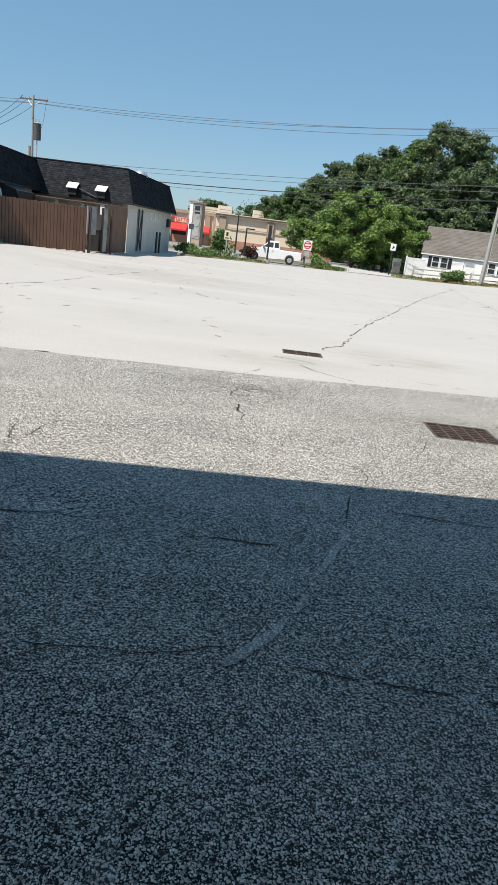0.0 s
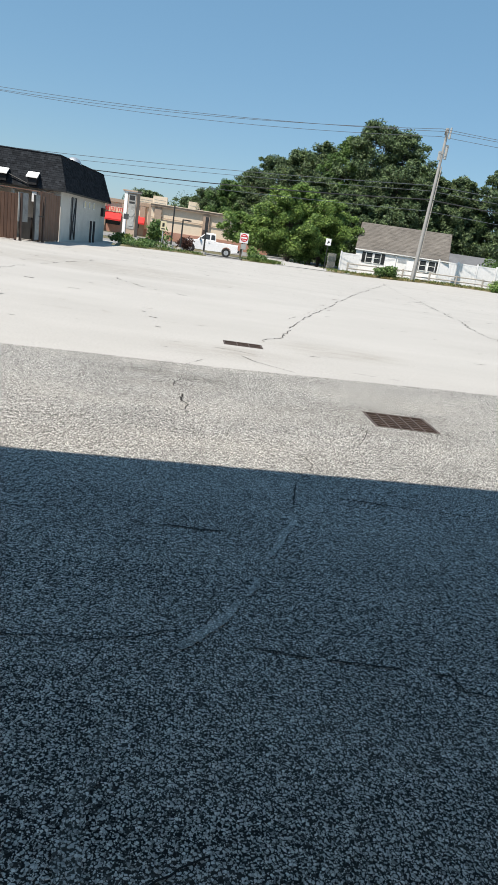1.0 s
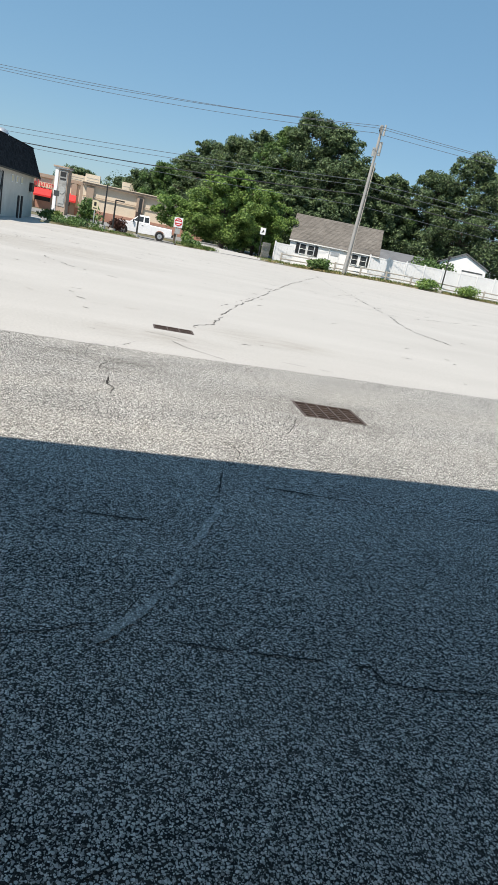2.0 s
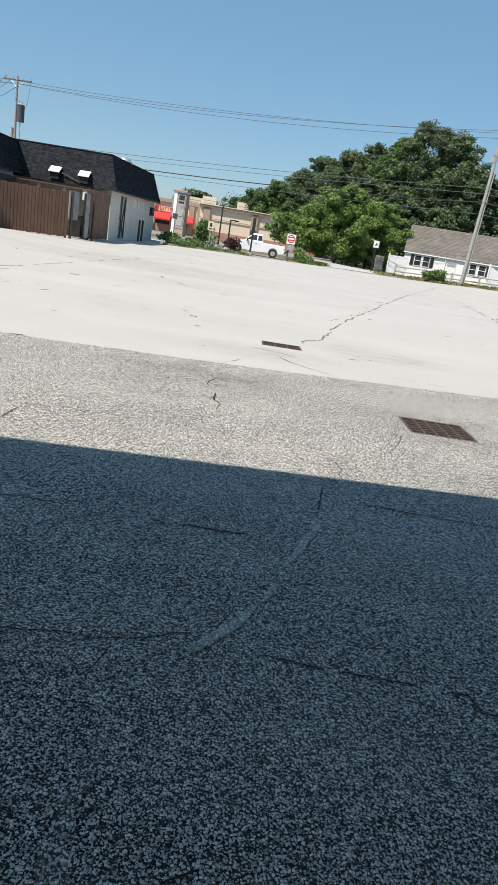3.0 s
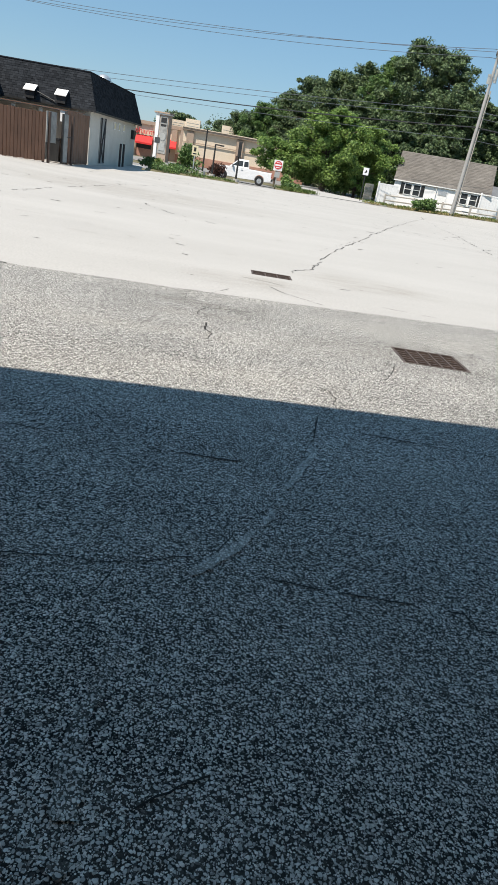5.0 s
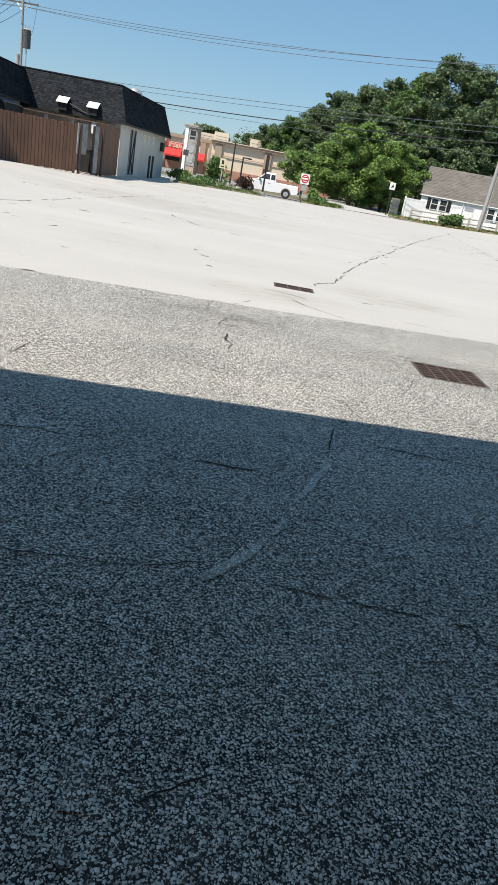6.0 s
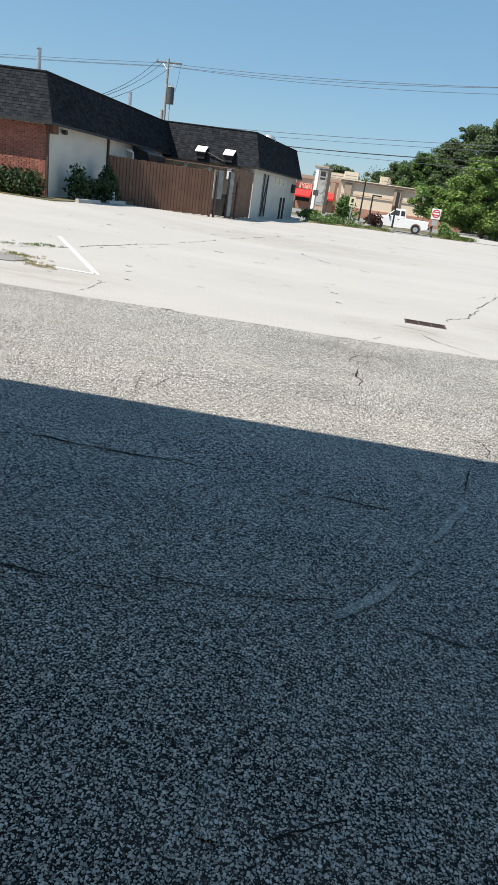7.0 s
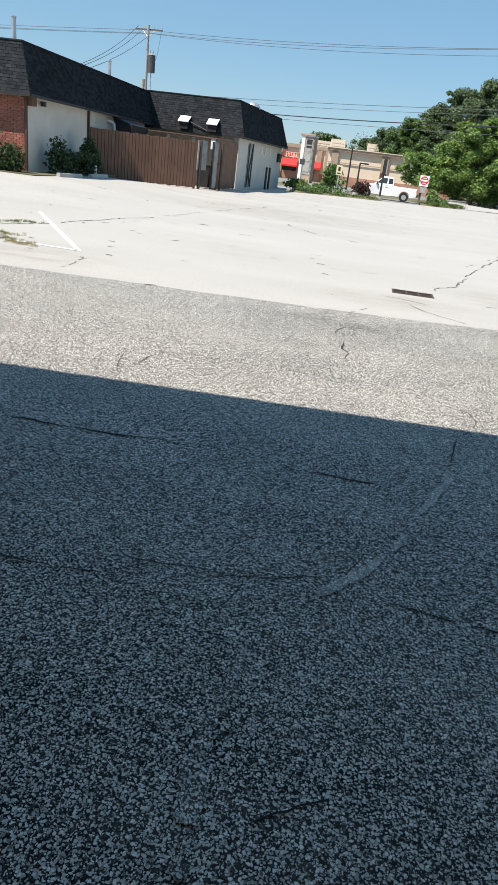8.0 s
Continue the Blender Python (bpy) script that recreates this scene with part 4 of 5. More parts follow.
rnd = random.Random(21)
for label, mat, spots, n, h in (
        ("tall green weeds on the verge", WEED, [(-5.0, 0.2), (0.6, 1.6)], 120, 0.17),
        ("tufts of green grass beside the drive", WEED, [(3.9, 0.2), (7.2, 1.9)], 170, 0.27),
        ("green grass on the bank by the rail fence", WEED, [(11.4, 0.2), (36, 3.6)], 520, 0.22),
        ("dry straw-coloured grass on the bank", WEEDDRY, [(11.4, 0.1), (36, 3.0)], 560, 0.16)):
    m = Mesh()
    for _ in range(n):
        x = rnd.uniform(spots[0][0], spots[1][0])
        y = edge_far(x) + rnd.uniform(spots[0][1], spots[1][1])
        if noise.noise((x * 0.9, y * 0.9, 4)) < -0.08:
            continue
        blades(m, x, y, rise(x, y) + 0.06, 16, h, 0.28, rnd, 0.02)
    tagged(m.make("verge_grass", mat), label, "grass", kind="stuff")
lw = Mesh()
for _ in range(30):
    x = -4.9 + 3.6 * rnd.random() ** 1.4
    leaves(lw, (x, edge_far(x) + rnd.uniform(0.3, 2.2), 0.18), (0.4, 0.4, 0.22 + 0.16 * (x < -2)), 80, 0.06, rnd, 0.5)
tagged(lw.make("verge_weeds", LEAFMID), "leafy green weeds on the verge", "weeds", kind="stuff")

# weeds growing from the joints of the lot
for mat, label, pts, n in ((WEED, "green weeds growing from a pavement joint", [(-6.75, 11.75), (-6.5, 12.0), (-6.4, 12.25), (-6.15, 12.35)], 40),
                           (WEEDDRY, "dry weeds growing from a pavement joint", [(-5.1, 9.8), (-4.95, 9.72), (-5.3, 9.9), (-5.6, 10.5), (-6.0, 10.4)], 45),
                           (WEED, "green weeds growing from a pavement joint", [(-6.0, 10.6), (-5.75, 10.5), (-6.4, 10.5), (-5.45, 10.1)], 34)):
    m = Mesh()
    for p in pts:
        for _ in range(15):
            blades(m, p[0] + rnd.gauss(0, .11), p[1] + rnd.gauss(0, .10), 0.0, n // 2, 0.036, 0.04, rnd, 0.0018)
    tagged(m.make("joint_weeds", mat), label, "weeds", kind="stuff")


def sign_post(name, x, y, h, label, post=BLACK, z=None):
    z = rise(x, y) if z is None else z
    s = thing(name, (x, y, z), label, "sign")
    Mesh().box((0, 0, h / 2 - 0.1), (0.07, 0.05, h + 0.2)).make("post", post, s)
    return s


dne = sign_post("no_entry_sign", 3.93, 57.2, 2.2, "white square road sign with a red disc and white bar", SIGNGREY, -0.1)
pl = Mesh().box((0, -0.05, 1.78), (0.70, 0.02, 0.78)).make("plate", WHITE, dne)
Mesh().cyl((0, -0.066, 1.80), (0, -0.074, 1.80), 0.31, 0.31, 28).make("disc", REDPAINT, pl)
Mesh().box((0, -0.08, 1.80), (0.50, 0.01, 0.12)).make("bar", WHITE, pl)
for z in (1.98, 1.62):
    Mesh().box((0, -0.08, z), (0.30, 0.008, 0.05)).make("word_bar", WHITE, pl)
Mesh().box((0.02, -0.05, 1.1), (0.42, 0.02, 0.42)).make("lower_plate", SIGNGREY, dne)
s1 = sign_post("warning_sign", -2.45, 51.6, 1.95, "small pale yellow road sign on a thin post", STEEL, 0.05)
pl = Mesh().box((0, -0.04, 1.62), (0.42, 0.02, 0.66)).make("plate", YELLOW, s1)
Mesh().box((0, -0.055, 1.70), (0.16, 0.008, 0.26)).make("symbol", BLACK, pl)
Mesh().box((0, -0.055, 1.42), (0.26, 0.008, 0.07)).make("word_bar", BLACK, pl)
s2 = sign_post("small_white_sign", 11.2, 58.6, 2.5, "small white sign with a dark arrow by the trees", BLACK, 0.05)
pl = Mesh().box((0, -0.04, 2.35), (0.46, 0.02, 0.56)).make("plate", WHITE, s2)
Mesh().add([(-.12, -.055, 2.2), (.02, -.055, 2.5), (.12, -.055, 2.3), (-.12, -.06, 2.2), (.02, -.06, 2.5), (.12, -.06, 2.3)], [(0, 1, 2), (5, 4, 3), (0, 3, 4, 1), (1, 4, 5, 2), (2, 5, 3, 0)]).make("arrow", BLACK, pl)


def lot_lamp(x, y, h, label, head, group="lot lamps"):
    s = thing("lot_lamp", (x, y, rise(x, y)), label, "lamp post", group=group)
    Mesh().cyl((0, 0, -0.15), (0, 0, 0.28), 0.24, 0.22, 16).make("footing", CONCRETE, s)
    Mesh().cyl((0, 0, 0.28), (0, 0, h), 0.07, 0.055, 10).make("pole", BLACK, s)
    if head == "arm":
        Mesh().box((0.22, 0, h - 0.02), (0.5, 0.09, 0.09), chamfer=0.02).make("arm", BLACK, s)
        Mesh().box((0.5, 0, h - 0.03), (0.3, 0.22, 0.1), chamfer=0.03).make("head", BLACK, s)
    elif head == "lantern":
        Mesh().box((0, 0, h + 0.1), (0.2, 0.2, 0.34), chamfer=0.04).make("head", BLACK, s)
    elif head == "box":
        Mesh().box((0, 0, h - 0.3), (0.24, 0.2, 1.0), chamfer=0.03).make("head", BLACK, s)
    return s


lot_lamp(0.68, 51.8, 2.55, "dark pole with a narrow box head at the lot edge", "box")
lot_lamp(-1.12, 54.2, 2.35, "short dark pole with a side arm and concrete foot", "arm")
lot_lamp(-2.0, 58.5, 3.4, "thin dark bare pole beyond the verge", "none")
shrub("young_tree", (-2.9, 55.5, -0.1), (0.95, 0.9, 2.3), LEAFMID, "young green street tree on the verge", 31, 900, 0.13)
shrub("dark_red_bush", (-0.9, 62.5, -0.2), (0.85, 0.8, 1.15), REDLEAF, "rounded dark reddish bush on the verge", 32, 1100, 0.09)
shrub("verge_bush", (-5.4, 49.6, 0.0), (0.9, 1.5, 0.75), WEED, "bright green bush beside the cream wing", 33, 900, 0.09)
shrub("verge_bush", (-3.9, 52.5, 0.0), (0.9, 0.9, 0.55), LEAFMID, "low green bush on the verge", 34, 700, 0.09)
shrub("verge_bush", (5.3, 55.6, 0.0), (1.0, 0.6, 0.55), LEAFMID, "low green bush beside the drive", 35, 900, 0.08)
shrub("sapling_bush", (4.9, 58.4, -0.1), (0.6, 0.5, 1.1), LEAFBRIGHT, "leafy green sapling behind the road sign", 36, 600, 0.1)
shrub("fence_bush", (16.8, 59.6, 0.15), (1.15, 0.7, 1.0), LEAFMID, "wild green bush before the rail fence", 37, 1500, 0.11)
shrub("fence_bush", (27.4, 59.4, 0.25), (1.35, 0.8, 1.1), LEAFBRIGHT, "wild green bush at the bank's edge", 38, 1500, 0.09)
shrub("fence_bush", (31.6, 59.6, 0.3), (1.5, 0.8, 1.1), LEAFBRIGHT, "wild green bush at the bank's edge", 39, 1500, 0.09)
lot_lamp(29.4, 60.4, 3.2, "slim dark lamp post with a box head by the rail fence", "lantern")

# split rail fence along the bank
rf = thing("rail_fence", (13.9, 61.6, 0), "low silvery two-rail wooden fence along the bank", "fence", rz=-3)
rx = [0, 2.55, 5.1, 7.6, 10.1, 12.6, 15.1, 17.6, 20.1, 22.6, 25.1]
for i, x in enumerate(rx):
    z = rise(13.9 + x, 61)
    Mesh().box((x, 0, z + 0.40), (0.15, 0.13, 1.15), rot=0.1 * math.sin(i * 3), chamfer=0.02).make("post", WOODRAIL, rf)
for i, (a, b) in enumerate(zip(rx, rx[1:])):
    za, zb = rise(13.9 + a, 61), rise(13.9 + b, 61)
    for h in (0.45, 0.86):
        Mesh().cyl((a, -0.02, za + h), (b, 0.02, zb + h + 0.03 * math.sin(i * 5 + h)), 0.06, 0.055, 7).make("rail", WOODRAIL, rf)

# white panel fence of the house
vf = thing("white_panel_fence", (13.9, 65.2, 0.0), "tall white vinyl panel fence round the yard", "fence", rz=-3)
for i in range(15):
    x = i * 1.9
    if 1.8 < x < 9.4:
        continue
    z, tall = 0.05 + rise(13.9 + x, 61) + 0.015 * max(0.0, x - 9), 1.75 if x < 9 else 2.05
    Mesh().box((x, 0, z + tall / 2), (0.14, 0.14, tall + 0.2), chamfer=0.02).make("post", VINYL, vf)
    for k in range(6):
        Mesh().box((x + 0.215 + k * 0.29, 0, z + tall / 2), (0.28, 0.03 if k % 2 else 0.036, tall - 0.1)).make("slat", VINYL, vf)
    for h in (0.05, tall - 0.08):
        Mesh().box((x + 0.95, 0, z + h), (1.76, 0.06, 0.12)).make("rail", VINYL, vf)
pf = thing("picket_gate", (12.4, 63.6, 0.0), "grey weathered picket gate beside the white fence", "gate", rz=50)
for k in range(8):
    Mesh().box((k * 0.2, 0, 0.75), (0.12, 0.03, 1.6)).make("picket", WOODRAIL, pf)
for h in (0.3, 1.2):
    Mesh().box((0.7, 0.03, h), (1.6, 0.04, 0.09)).make("rail", WOODRAIL, pf)

# ---- small white house ----
hs = thing("white_house", (15.75, 67.2, 0.05), "small white house with tan shingled gable roof", "house", rz=-17)
HW, HD, HE, HR = 8.75, 6.4, 2.28, 4.85
wl = Mesh().box((HW / 2, 0.1, HE / 2), (HW, 0.2, HE)).make("front_wall", VINYL, hs)
for x in (0.1, HW - 0.1):
    Mesh().prism([(0.2, 0), (HD, 0), (HD, HE), (HD / 2, HR - 0.12), (0.2, HE)], "x", x - 0.1, x + 0.1).make("gable_wall", VINYL, hs)
Mesh().box((HW / 2, HD - 0.1, HE / 2), (HW - 0.4, 0.2, HE)).make("back_wall", VINYL, hs)
o = 0.13
for s, (ya, yb) in enumerate(((-o, HD / 2), (HD + o, HD / 2))):
    za = HE - 0.1
    rm = Mesh().add([(-o, ya, za), (HW + o, ya, za), (HW + o, yb, HR), (-o, yb, HR), (-o, ya, za + .1), (HW + o, ya, za + .1), (HW + o, yb, HR + .1), (-o, yb, HR + .1)],
                    [(3, 2, 1, 0), (4, 5, 6, 7), (0, 1, 5, 4), (1, 2, 6, 5), (2, 3, 7, 6), (3, 0, 4, 7)])
    rp = rm.make("roof", ROOFTAN, hs)
    if s == 0:
        sm = Mesh()
        shingle_rows(sm, (-o, ya, za + .1), (HW + o, ya, za + .1), (HW + o, yb, HR + .1), (-o, yb, HR + .1), 0.2, 0.5, 77, 0.015)
        sm.make("shingles", ROOFTAN, rp)["kind"] = "stuff"
Mesh().box((HW / 2, -o - 0.03, HE - 0.03), (HW + 2 * o, 0.06, 0.09)).make("gutter", WHITE, hs)


def house_window(x, shut):
    w = Mesh()
    for dx in (-0.32, 0.32):
        w.box((x + dx, -0.03, 1.62), (0.05, 0.07, 0.95))
    for z in (1.14, 1.62, 2.09):
        w.box((x, -0.03, z), (0.59, 0.07, 0.05))
    w = w.make("window", WHITE, hs)
    for z in (1.38, 1.855):
        Mesh().box((x, -0.012, z), (0.58, 0.02, 0.42)).make("pane", GLASS, w)
    if shut:
        sx = x + shut * 0.55
        sh = Mesh().box((sx, -0.03, 1.62), (0.32, 0.04, 0.98)).make("shutter", BLACK, hs, "dark louvred shutter")
        for k in range(7):
            Mesh().box((sx, -0.055, 1.24 + k * 0.125), (0.26, 0.02, 0.05)).make("slat", BLACK, sh)


house_window(1.35, -1), house_window(2.15, 1), house_window(6.55, -1), house_window(7.4, 1)
dr = Mesh().box((4.55, -0.02, 1.0), (0.9, 0.05, 2.0)).make("front_door", WHITE, hs)
Mesh().box((4.55, -0.04, 1.75), (0.8, 0.05, 0.4)).make("awning_panel", STEEL, hs)
Mesh().cyl((3.95, -0.08, 0.0), (3.95, -0.08, 2.2), 0.04, 0.04, 8).make("downspout", WHITE, hs)
back_roof = thing("neighbour_house", (30.0, 74.0, -0.2), "low grey-roofed house behind the white fence", "house", rz=-15)
Mesh().box((0, 0, 1.2), (5.0, 5, 2.4)).make("wall", STUCCO, back_roof)
Mesh().prism([(-2.9, 2.3), (2.9, 2.3), (0, 3.6)], "x", -2.8, 2.8).make("roof", ROOFGREY, back_roof)
gar = thing("white_garage", (35.9, 70.0, -0.2), "white gabled garage with grey roof behind the fence", "garage", rz=-24)
Mesh().prism([(-2.5, 0), (2.5, 0), (2.5, 3.55), (0, 4.75), (-2.5, 3.55)], "y", 0, 0.2).make("gable_wall", VINYL, gar)
for x in (-2.4, 2.4):
    Mesh().box((x, 3.2, 1.75), (0.2, 6.0, 3.5)).make("side_wall", VINYL, gar)
for sx in (-1, 1):
    Mesh().prism([(0, 4.78), (sx * 2.75, 3.46), (sx * 2.75, 3.56), (0, 4.90)], "y", -0.2, 6.4).make("roof", ROOFGREY, gar)
Mesh().box((1.1, -0.03, 3.05), (2.2, 0.06, 0.14)).make("door_lintel", CANGREY, gar)
Mesh().box((1.1, -0.02, 1.5), (2.0, 0.04, 2.9)).make("garage_door", WHITE, gar)

# ---- store across the road ----
st = thing("retail_store", (-6.9, 105.0, -0.2), "beige single-storey store with brick base and flat roof", "store", rz=1.0)
Mesh().box((9, 0.2, 2.35), (18, 0.4, 4.7)).make("long_wall", BEIGE, st)
Mesh().box((9, -0.06, 0.62), (18, 0.14, 1.24)).make("brick_base", BASEBRICK, st)
for x in (1.0, 8.2):
    pil = Mesh().box((x, -0.14, 2.2), (1.0, 0.3, 4.4)).make("pilaster", TAUPE, st)
    if x > 2:
        Mesh().box((x, -0.32, 1.6), (0.8, 0.05, 1.4)).make("panel", TRIMDARK, pil)
Mesh().box((9, -0.14, 3.0), (18, 0.10, 0.10)).make("string_course", TAUPE, st)
Mesh().box((9, -0.1, 4.72), (18.3, 0.7, 0.3)).make("cornice", TAUPE, st, "tan moulded cornice")
Mesh().box((9, -0.16, 4.92), (18.6, 0.8, 0.10)).make("cornice_cap", BEIGE, st)
Mesh().box((-0.2, 4.0, 2.35), (0.4, 8, 4.7)).make("end_wall", TAUPE, st)
Mesh().box((9, 10, 4.55), (18, 19, 0.2)).make("roof", SIGNGREY, st)
Mesh().box((-8, 6.2, 2.4), (16, 0.4, 4.8)).make("shop_front", BEIGE, st)
Mesh().box((-8, 6.0, 4.7), (16.2, 0.6, 0.5)).make("parapet", TAUPE, st)
Mesh().box((-8, 5.92, 0.55), (16, 0.14, 1.1)).make("front_base", BASEBRICK, st)
for x in (-14.3, -10.9, -7.6, -4.4, -1.6):
    Mesh().box((x, 5.85, 2.2), (0.8, 0.3, 4.4)).make("front_pilaster", TAUPE, st)
for x in (-12.6, -9.25, -6.0, -2.4):
    aw = Mesh().add([(x - 1.25, 5.9, 2.95), (x + 1.25, 5.9, 2.95), (x + 1.25, 4.7, 1.95), (x - 1.25, 4.7, 1.95), (x + 1.25, 4.7, 1.7), (x - 1.25, 4.7, 1.7), (x + 1.25, 5.9, 1.8), (x - 1.25, 5.9, 1.8)],
                    [(0, 3, 2, 1), (3, 5, 4, 2), (1, 2, 4, 6), (0, 7, 5, 3)])
    aw.make("awning", REDCLOTH, st, "red sloping cloth awning")
    Mesh().box((x, 5.97, 1.2), (2.2, 0.06, 1.3)).make("shop_window", GLASS, st)
txt = bpy.data.curves.new("letters", "FONT")
txt.body, txt.size, txt.extrude, txt.align_x = "pharmacy", 1.15, 0.06, "CENTER"
lt = new("letters_curve", txt)
bpy.context.view_layer.update()
lm = bpy.data.meshes.new_from_object(lt.evaluated_get(bpy.context.evaluated_depsgraph_get()))
bpy.data.objects.remove(lt)
lm.materials.append(REDPAINT)
lo = new("lettering", lm)
lo.parent, lo.matrix_local = st, pose(-5.25, 5.68, 3.15, 90, 0, 0)
lo["label"] = "red raised shop lettering"
for x, y, w, d, h in ((1.0, 5.5, 2.2, 2.0, 1.6), (-1.8, 9, 3.4, 2.0, 1.3), (6.3, 10.5, 1.9, 2.0, 1.75), (8.4, 10.5, 2.0, 2.0, 1.65)):
    u = Mesh().box((x, y, 4.6 + h / 2), (w, d, h), chamfer=0.05).make("roof_unit", BEIGE, st, "boxy tan rooftop air unit")
    for k in range(3):
        Mesh().box((x, y - d / 2 - 0.01, 4.85 + k * h * 0.25), (w * 0.8, 0.02, 0.05)).make("grille", SIGNGREY, u)

tw = thing("pylon_sign", (-8.9, 95.0, -0.25), "tall cream sign tower with a grey face panel", "sign", rz=-20)
Mesh().box((-0.62, 0, 2.85), (0.5, 1.1, 5.7), chamfer=0.04).make("white_pier", WHITE, tw)
Mesh().box((0.27, 0.05, 2.8), (1.25, 1.0, 5.5)).make("core", TAUPE, tw)
Mesh().box((0, 0, 5.78), (2.2, 1.5, 0.16), chamfer=0.05).make("cap", TAUPE, tw)
Mesh().box((0, 0, 5.62), (2.0, 1.3, 0.14)).make("cap_moulding", WHITE, tw)
face = Mesh().box((0.27, -0.48, 3.2), (1.05, 0.06, 4.4)).make("face", GREYDOOR, tw)
for z, h, w in ((4.95, 0.55, 0.75), (4.35, 0.22, 0.75)):
    Mesh().box((0.27, -0.53, z), (w, 0.05, h)).make("word_bar", BLACK, face)
Mesh().cyl((0.27, -0.50, 3.0), (0.27, -0.56, 3.0), 0.45, 0.45, 24).make("emblem", SIGNGREY, face)
Mesh().box((0.27, -0.53, 1.8), (0.8, 0.05, 0.9)).make("lower_panel", SIGNGREY, face)
rs = thing("street_sign", (-8.2, 82.0, -0.25), "small green street sign on a grey pole", "sign")
Mesh().cyl((0, 0, 0), (0, 0, 2.9), 0.05, 0.05, 8).make("pole", STEEL, rs)
Mesh().box((0, -0.06, 2.4), (0.6, 0.02, 0.6)).make("plate", CANGREY, rs)

# ---- utility poles and wires ----
P1, P2 = Vector((-23.5, 71.2, 0)), Vector((19.5, 60.0, 0.05))


def utility_pole(at, h, lean, label, arm_dir, transformer):
    u = thing("utility_pole", at, label, "utility pole", group="utility poles")
    top = Vector((lean, 0, h))
    Mesh().cyl((0, 0, -0.4), top, 0.17, 0.11, 12).make("shaft", POLEWOOD, u)
    d = Vector(arm_dir).normalized()
    for z, half in ((h - 0.35, 1.4 if transformer else 0.6),):
        c = Vector((lean, 0, z)) + Vector((-d.y, d.x, 0)) * 0.16
        am = Mesh()
        am.box((0, 0, 0), (2 * half, 0.10, 0.12), m=Matrix.Translation(c) @ Matrix.Rotation(math.atan2(d.y, d.x), 4, "Z"))
        am = am.make("crossarm", BARK, u)
        for k in (-0.95, -0.35, 0.35, 0.95):
            p = c + d * half * k
            Mesh().cyl(p + Vector((0, 0, 0.06)), p + Vector((0, 0, 0.28)), 0.05, 0.03, 8).make("insulator", SIGNGREY, am)
        for s in (-1, 1):
            Mesh().cyl(c + d * s * 0.7, Vector((lean, 0, z - 0.7)), 0.025, 0.025, 6).make("brace", STEEL, u)
    if transformer:
        cx_, zz = 0.5, h - 4.0
        can = Mesh().cyl((cx_, -0.1, zz), (cx_, -0.1, zz + 1.5), 0.36, 0.36, 16).make("transformer", CANGREY, u, "dark grey transformer can")
        Mesh().cyl((cx_, -0.1, zz + 1.5), (cx_, -0.1, zz + 1.62), 0.38, 0.25, 16).make("lid", SIGNGREY, can)
        for k in (-0.15, 0.15):
            Mesh().cyl((cx_ + k, -0.1, zz + 1.6), (cx_ + k, -0.1, zz + 1.9), 0.05, 0.03, 8).make("bushing", SIGNGREY, can)
        Mesh().cyl((-0.3, 0, h - 5.6), (-0.3, 0, h - 4.6), 0.22, 0.22, 12).make("switch_can", SIGNGREY, u)
        Mesh().cyl((0.45, 0, h - 7), (0.45, 0, h - 3.2), 0.06, 0.06, 8).make("riser", STEEL, u)
    else:
        Mesh().cyl((lean + 0.22, 0, h - 2.4), (lean + 0.24, 0, h - 1.3), 0.13, 0.13, 10).make("fuse_cutout", SIGNGREY, u)
        Mesh().box((lean - 0.28, 0, h - 2.2), (0.25, 0.2, 0.7), chamfer=0.04).make("junction_box", SIGNGREY, u)
        Mesh().cyl((lean + 0.25, 0, h - 0.8), (lean + 0.28, 0, h + 0.1), 0.10, 0.08, 8).make("arrester", SIGNGREY, u)
        Mesh().cyl((0.24, 0, 0.0), (lean + 0.12, 0, h - 3), 0.05, 0.05, 8).make("riser", WOODRAIL, u)
    return u


utility_pole(P1, 12.3, 0.0, "wooden utility pole with crossarm and transformer", (1, -0.15, 0), True)
utility_pole(P2, 12.85, 0.45, "leaning wooden utility pole with cables", (0.3, 1, 0), False)


def wire(name, pts, sag, r, mat, label):
    m = Mesh()
    line = []
    for (a, b), s in zip(zip(pts, pts[1:]), sag):
        a, b = Vector(a), Vector(b)
        line += [a.lerp(b, i / 28) - Vector((0, 0, 4 * s * (i / 28) * (1 - i / 28))) for i in range(28)]
    line.append(Vector(pts[-1]))
    return tagged(m.tube(line, r, 5).make(name, mat), label, "cable", group="overhead cables")


far_left, far_right = Vector((-110, 88, 0)), Vector((70, 46.5, 0))
for off, z1, z2, s in ((-0.9, 11.75, 12.4, 0.62), (0.0, 11.65, 12.75, 0.75), (0.9, 11.75, 12.3, 0.78)):
    o = Vector((off * 0.2, off, 0))
    wire("power_line", [far_left + o + Vector((0, 0, 12)), P1 + o + Vector((0, 0, z1)), P2 + o + Vector((0, 0, z2)), far_right + o + Vector((0, 0, 10.8))], (0.8, s, 0.5), 0.019, WIREGREY,
         "thin bare power line between poles")
for z1, z2, s, r, z3 in ((6.6, 8.25, 0.32, 0.022, 6.7), (6.15, 7.8, 0.27, 0.018, 6.0), (5.75, 7.1, 0.55, 0.042, 5.2), (5.4, 6.15, 0.3, 0.018, 4.6)):
    wire("cable", [far_left + Vector((0, 0, z1 + 1)), P1 + Vector((0, 0, z1)), P2 + Vector((0, 0, z2)), far_right + Vector((0, 0, z3))], (0.5, s, 0.3), r, WIRE if r > 0.03 else WIREGREY, "grey communication cable between poles")
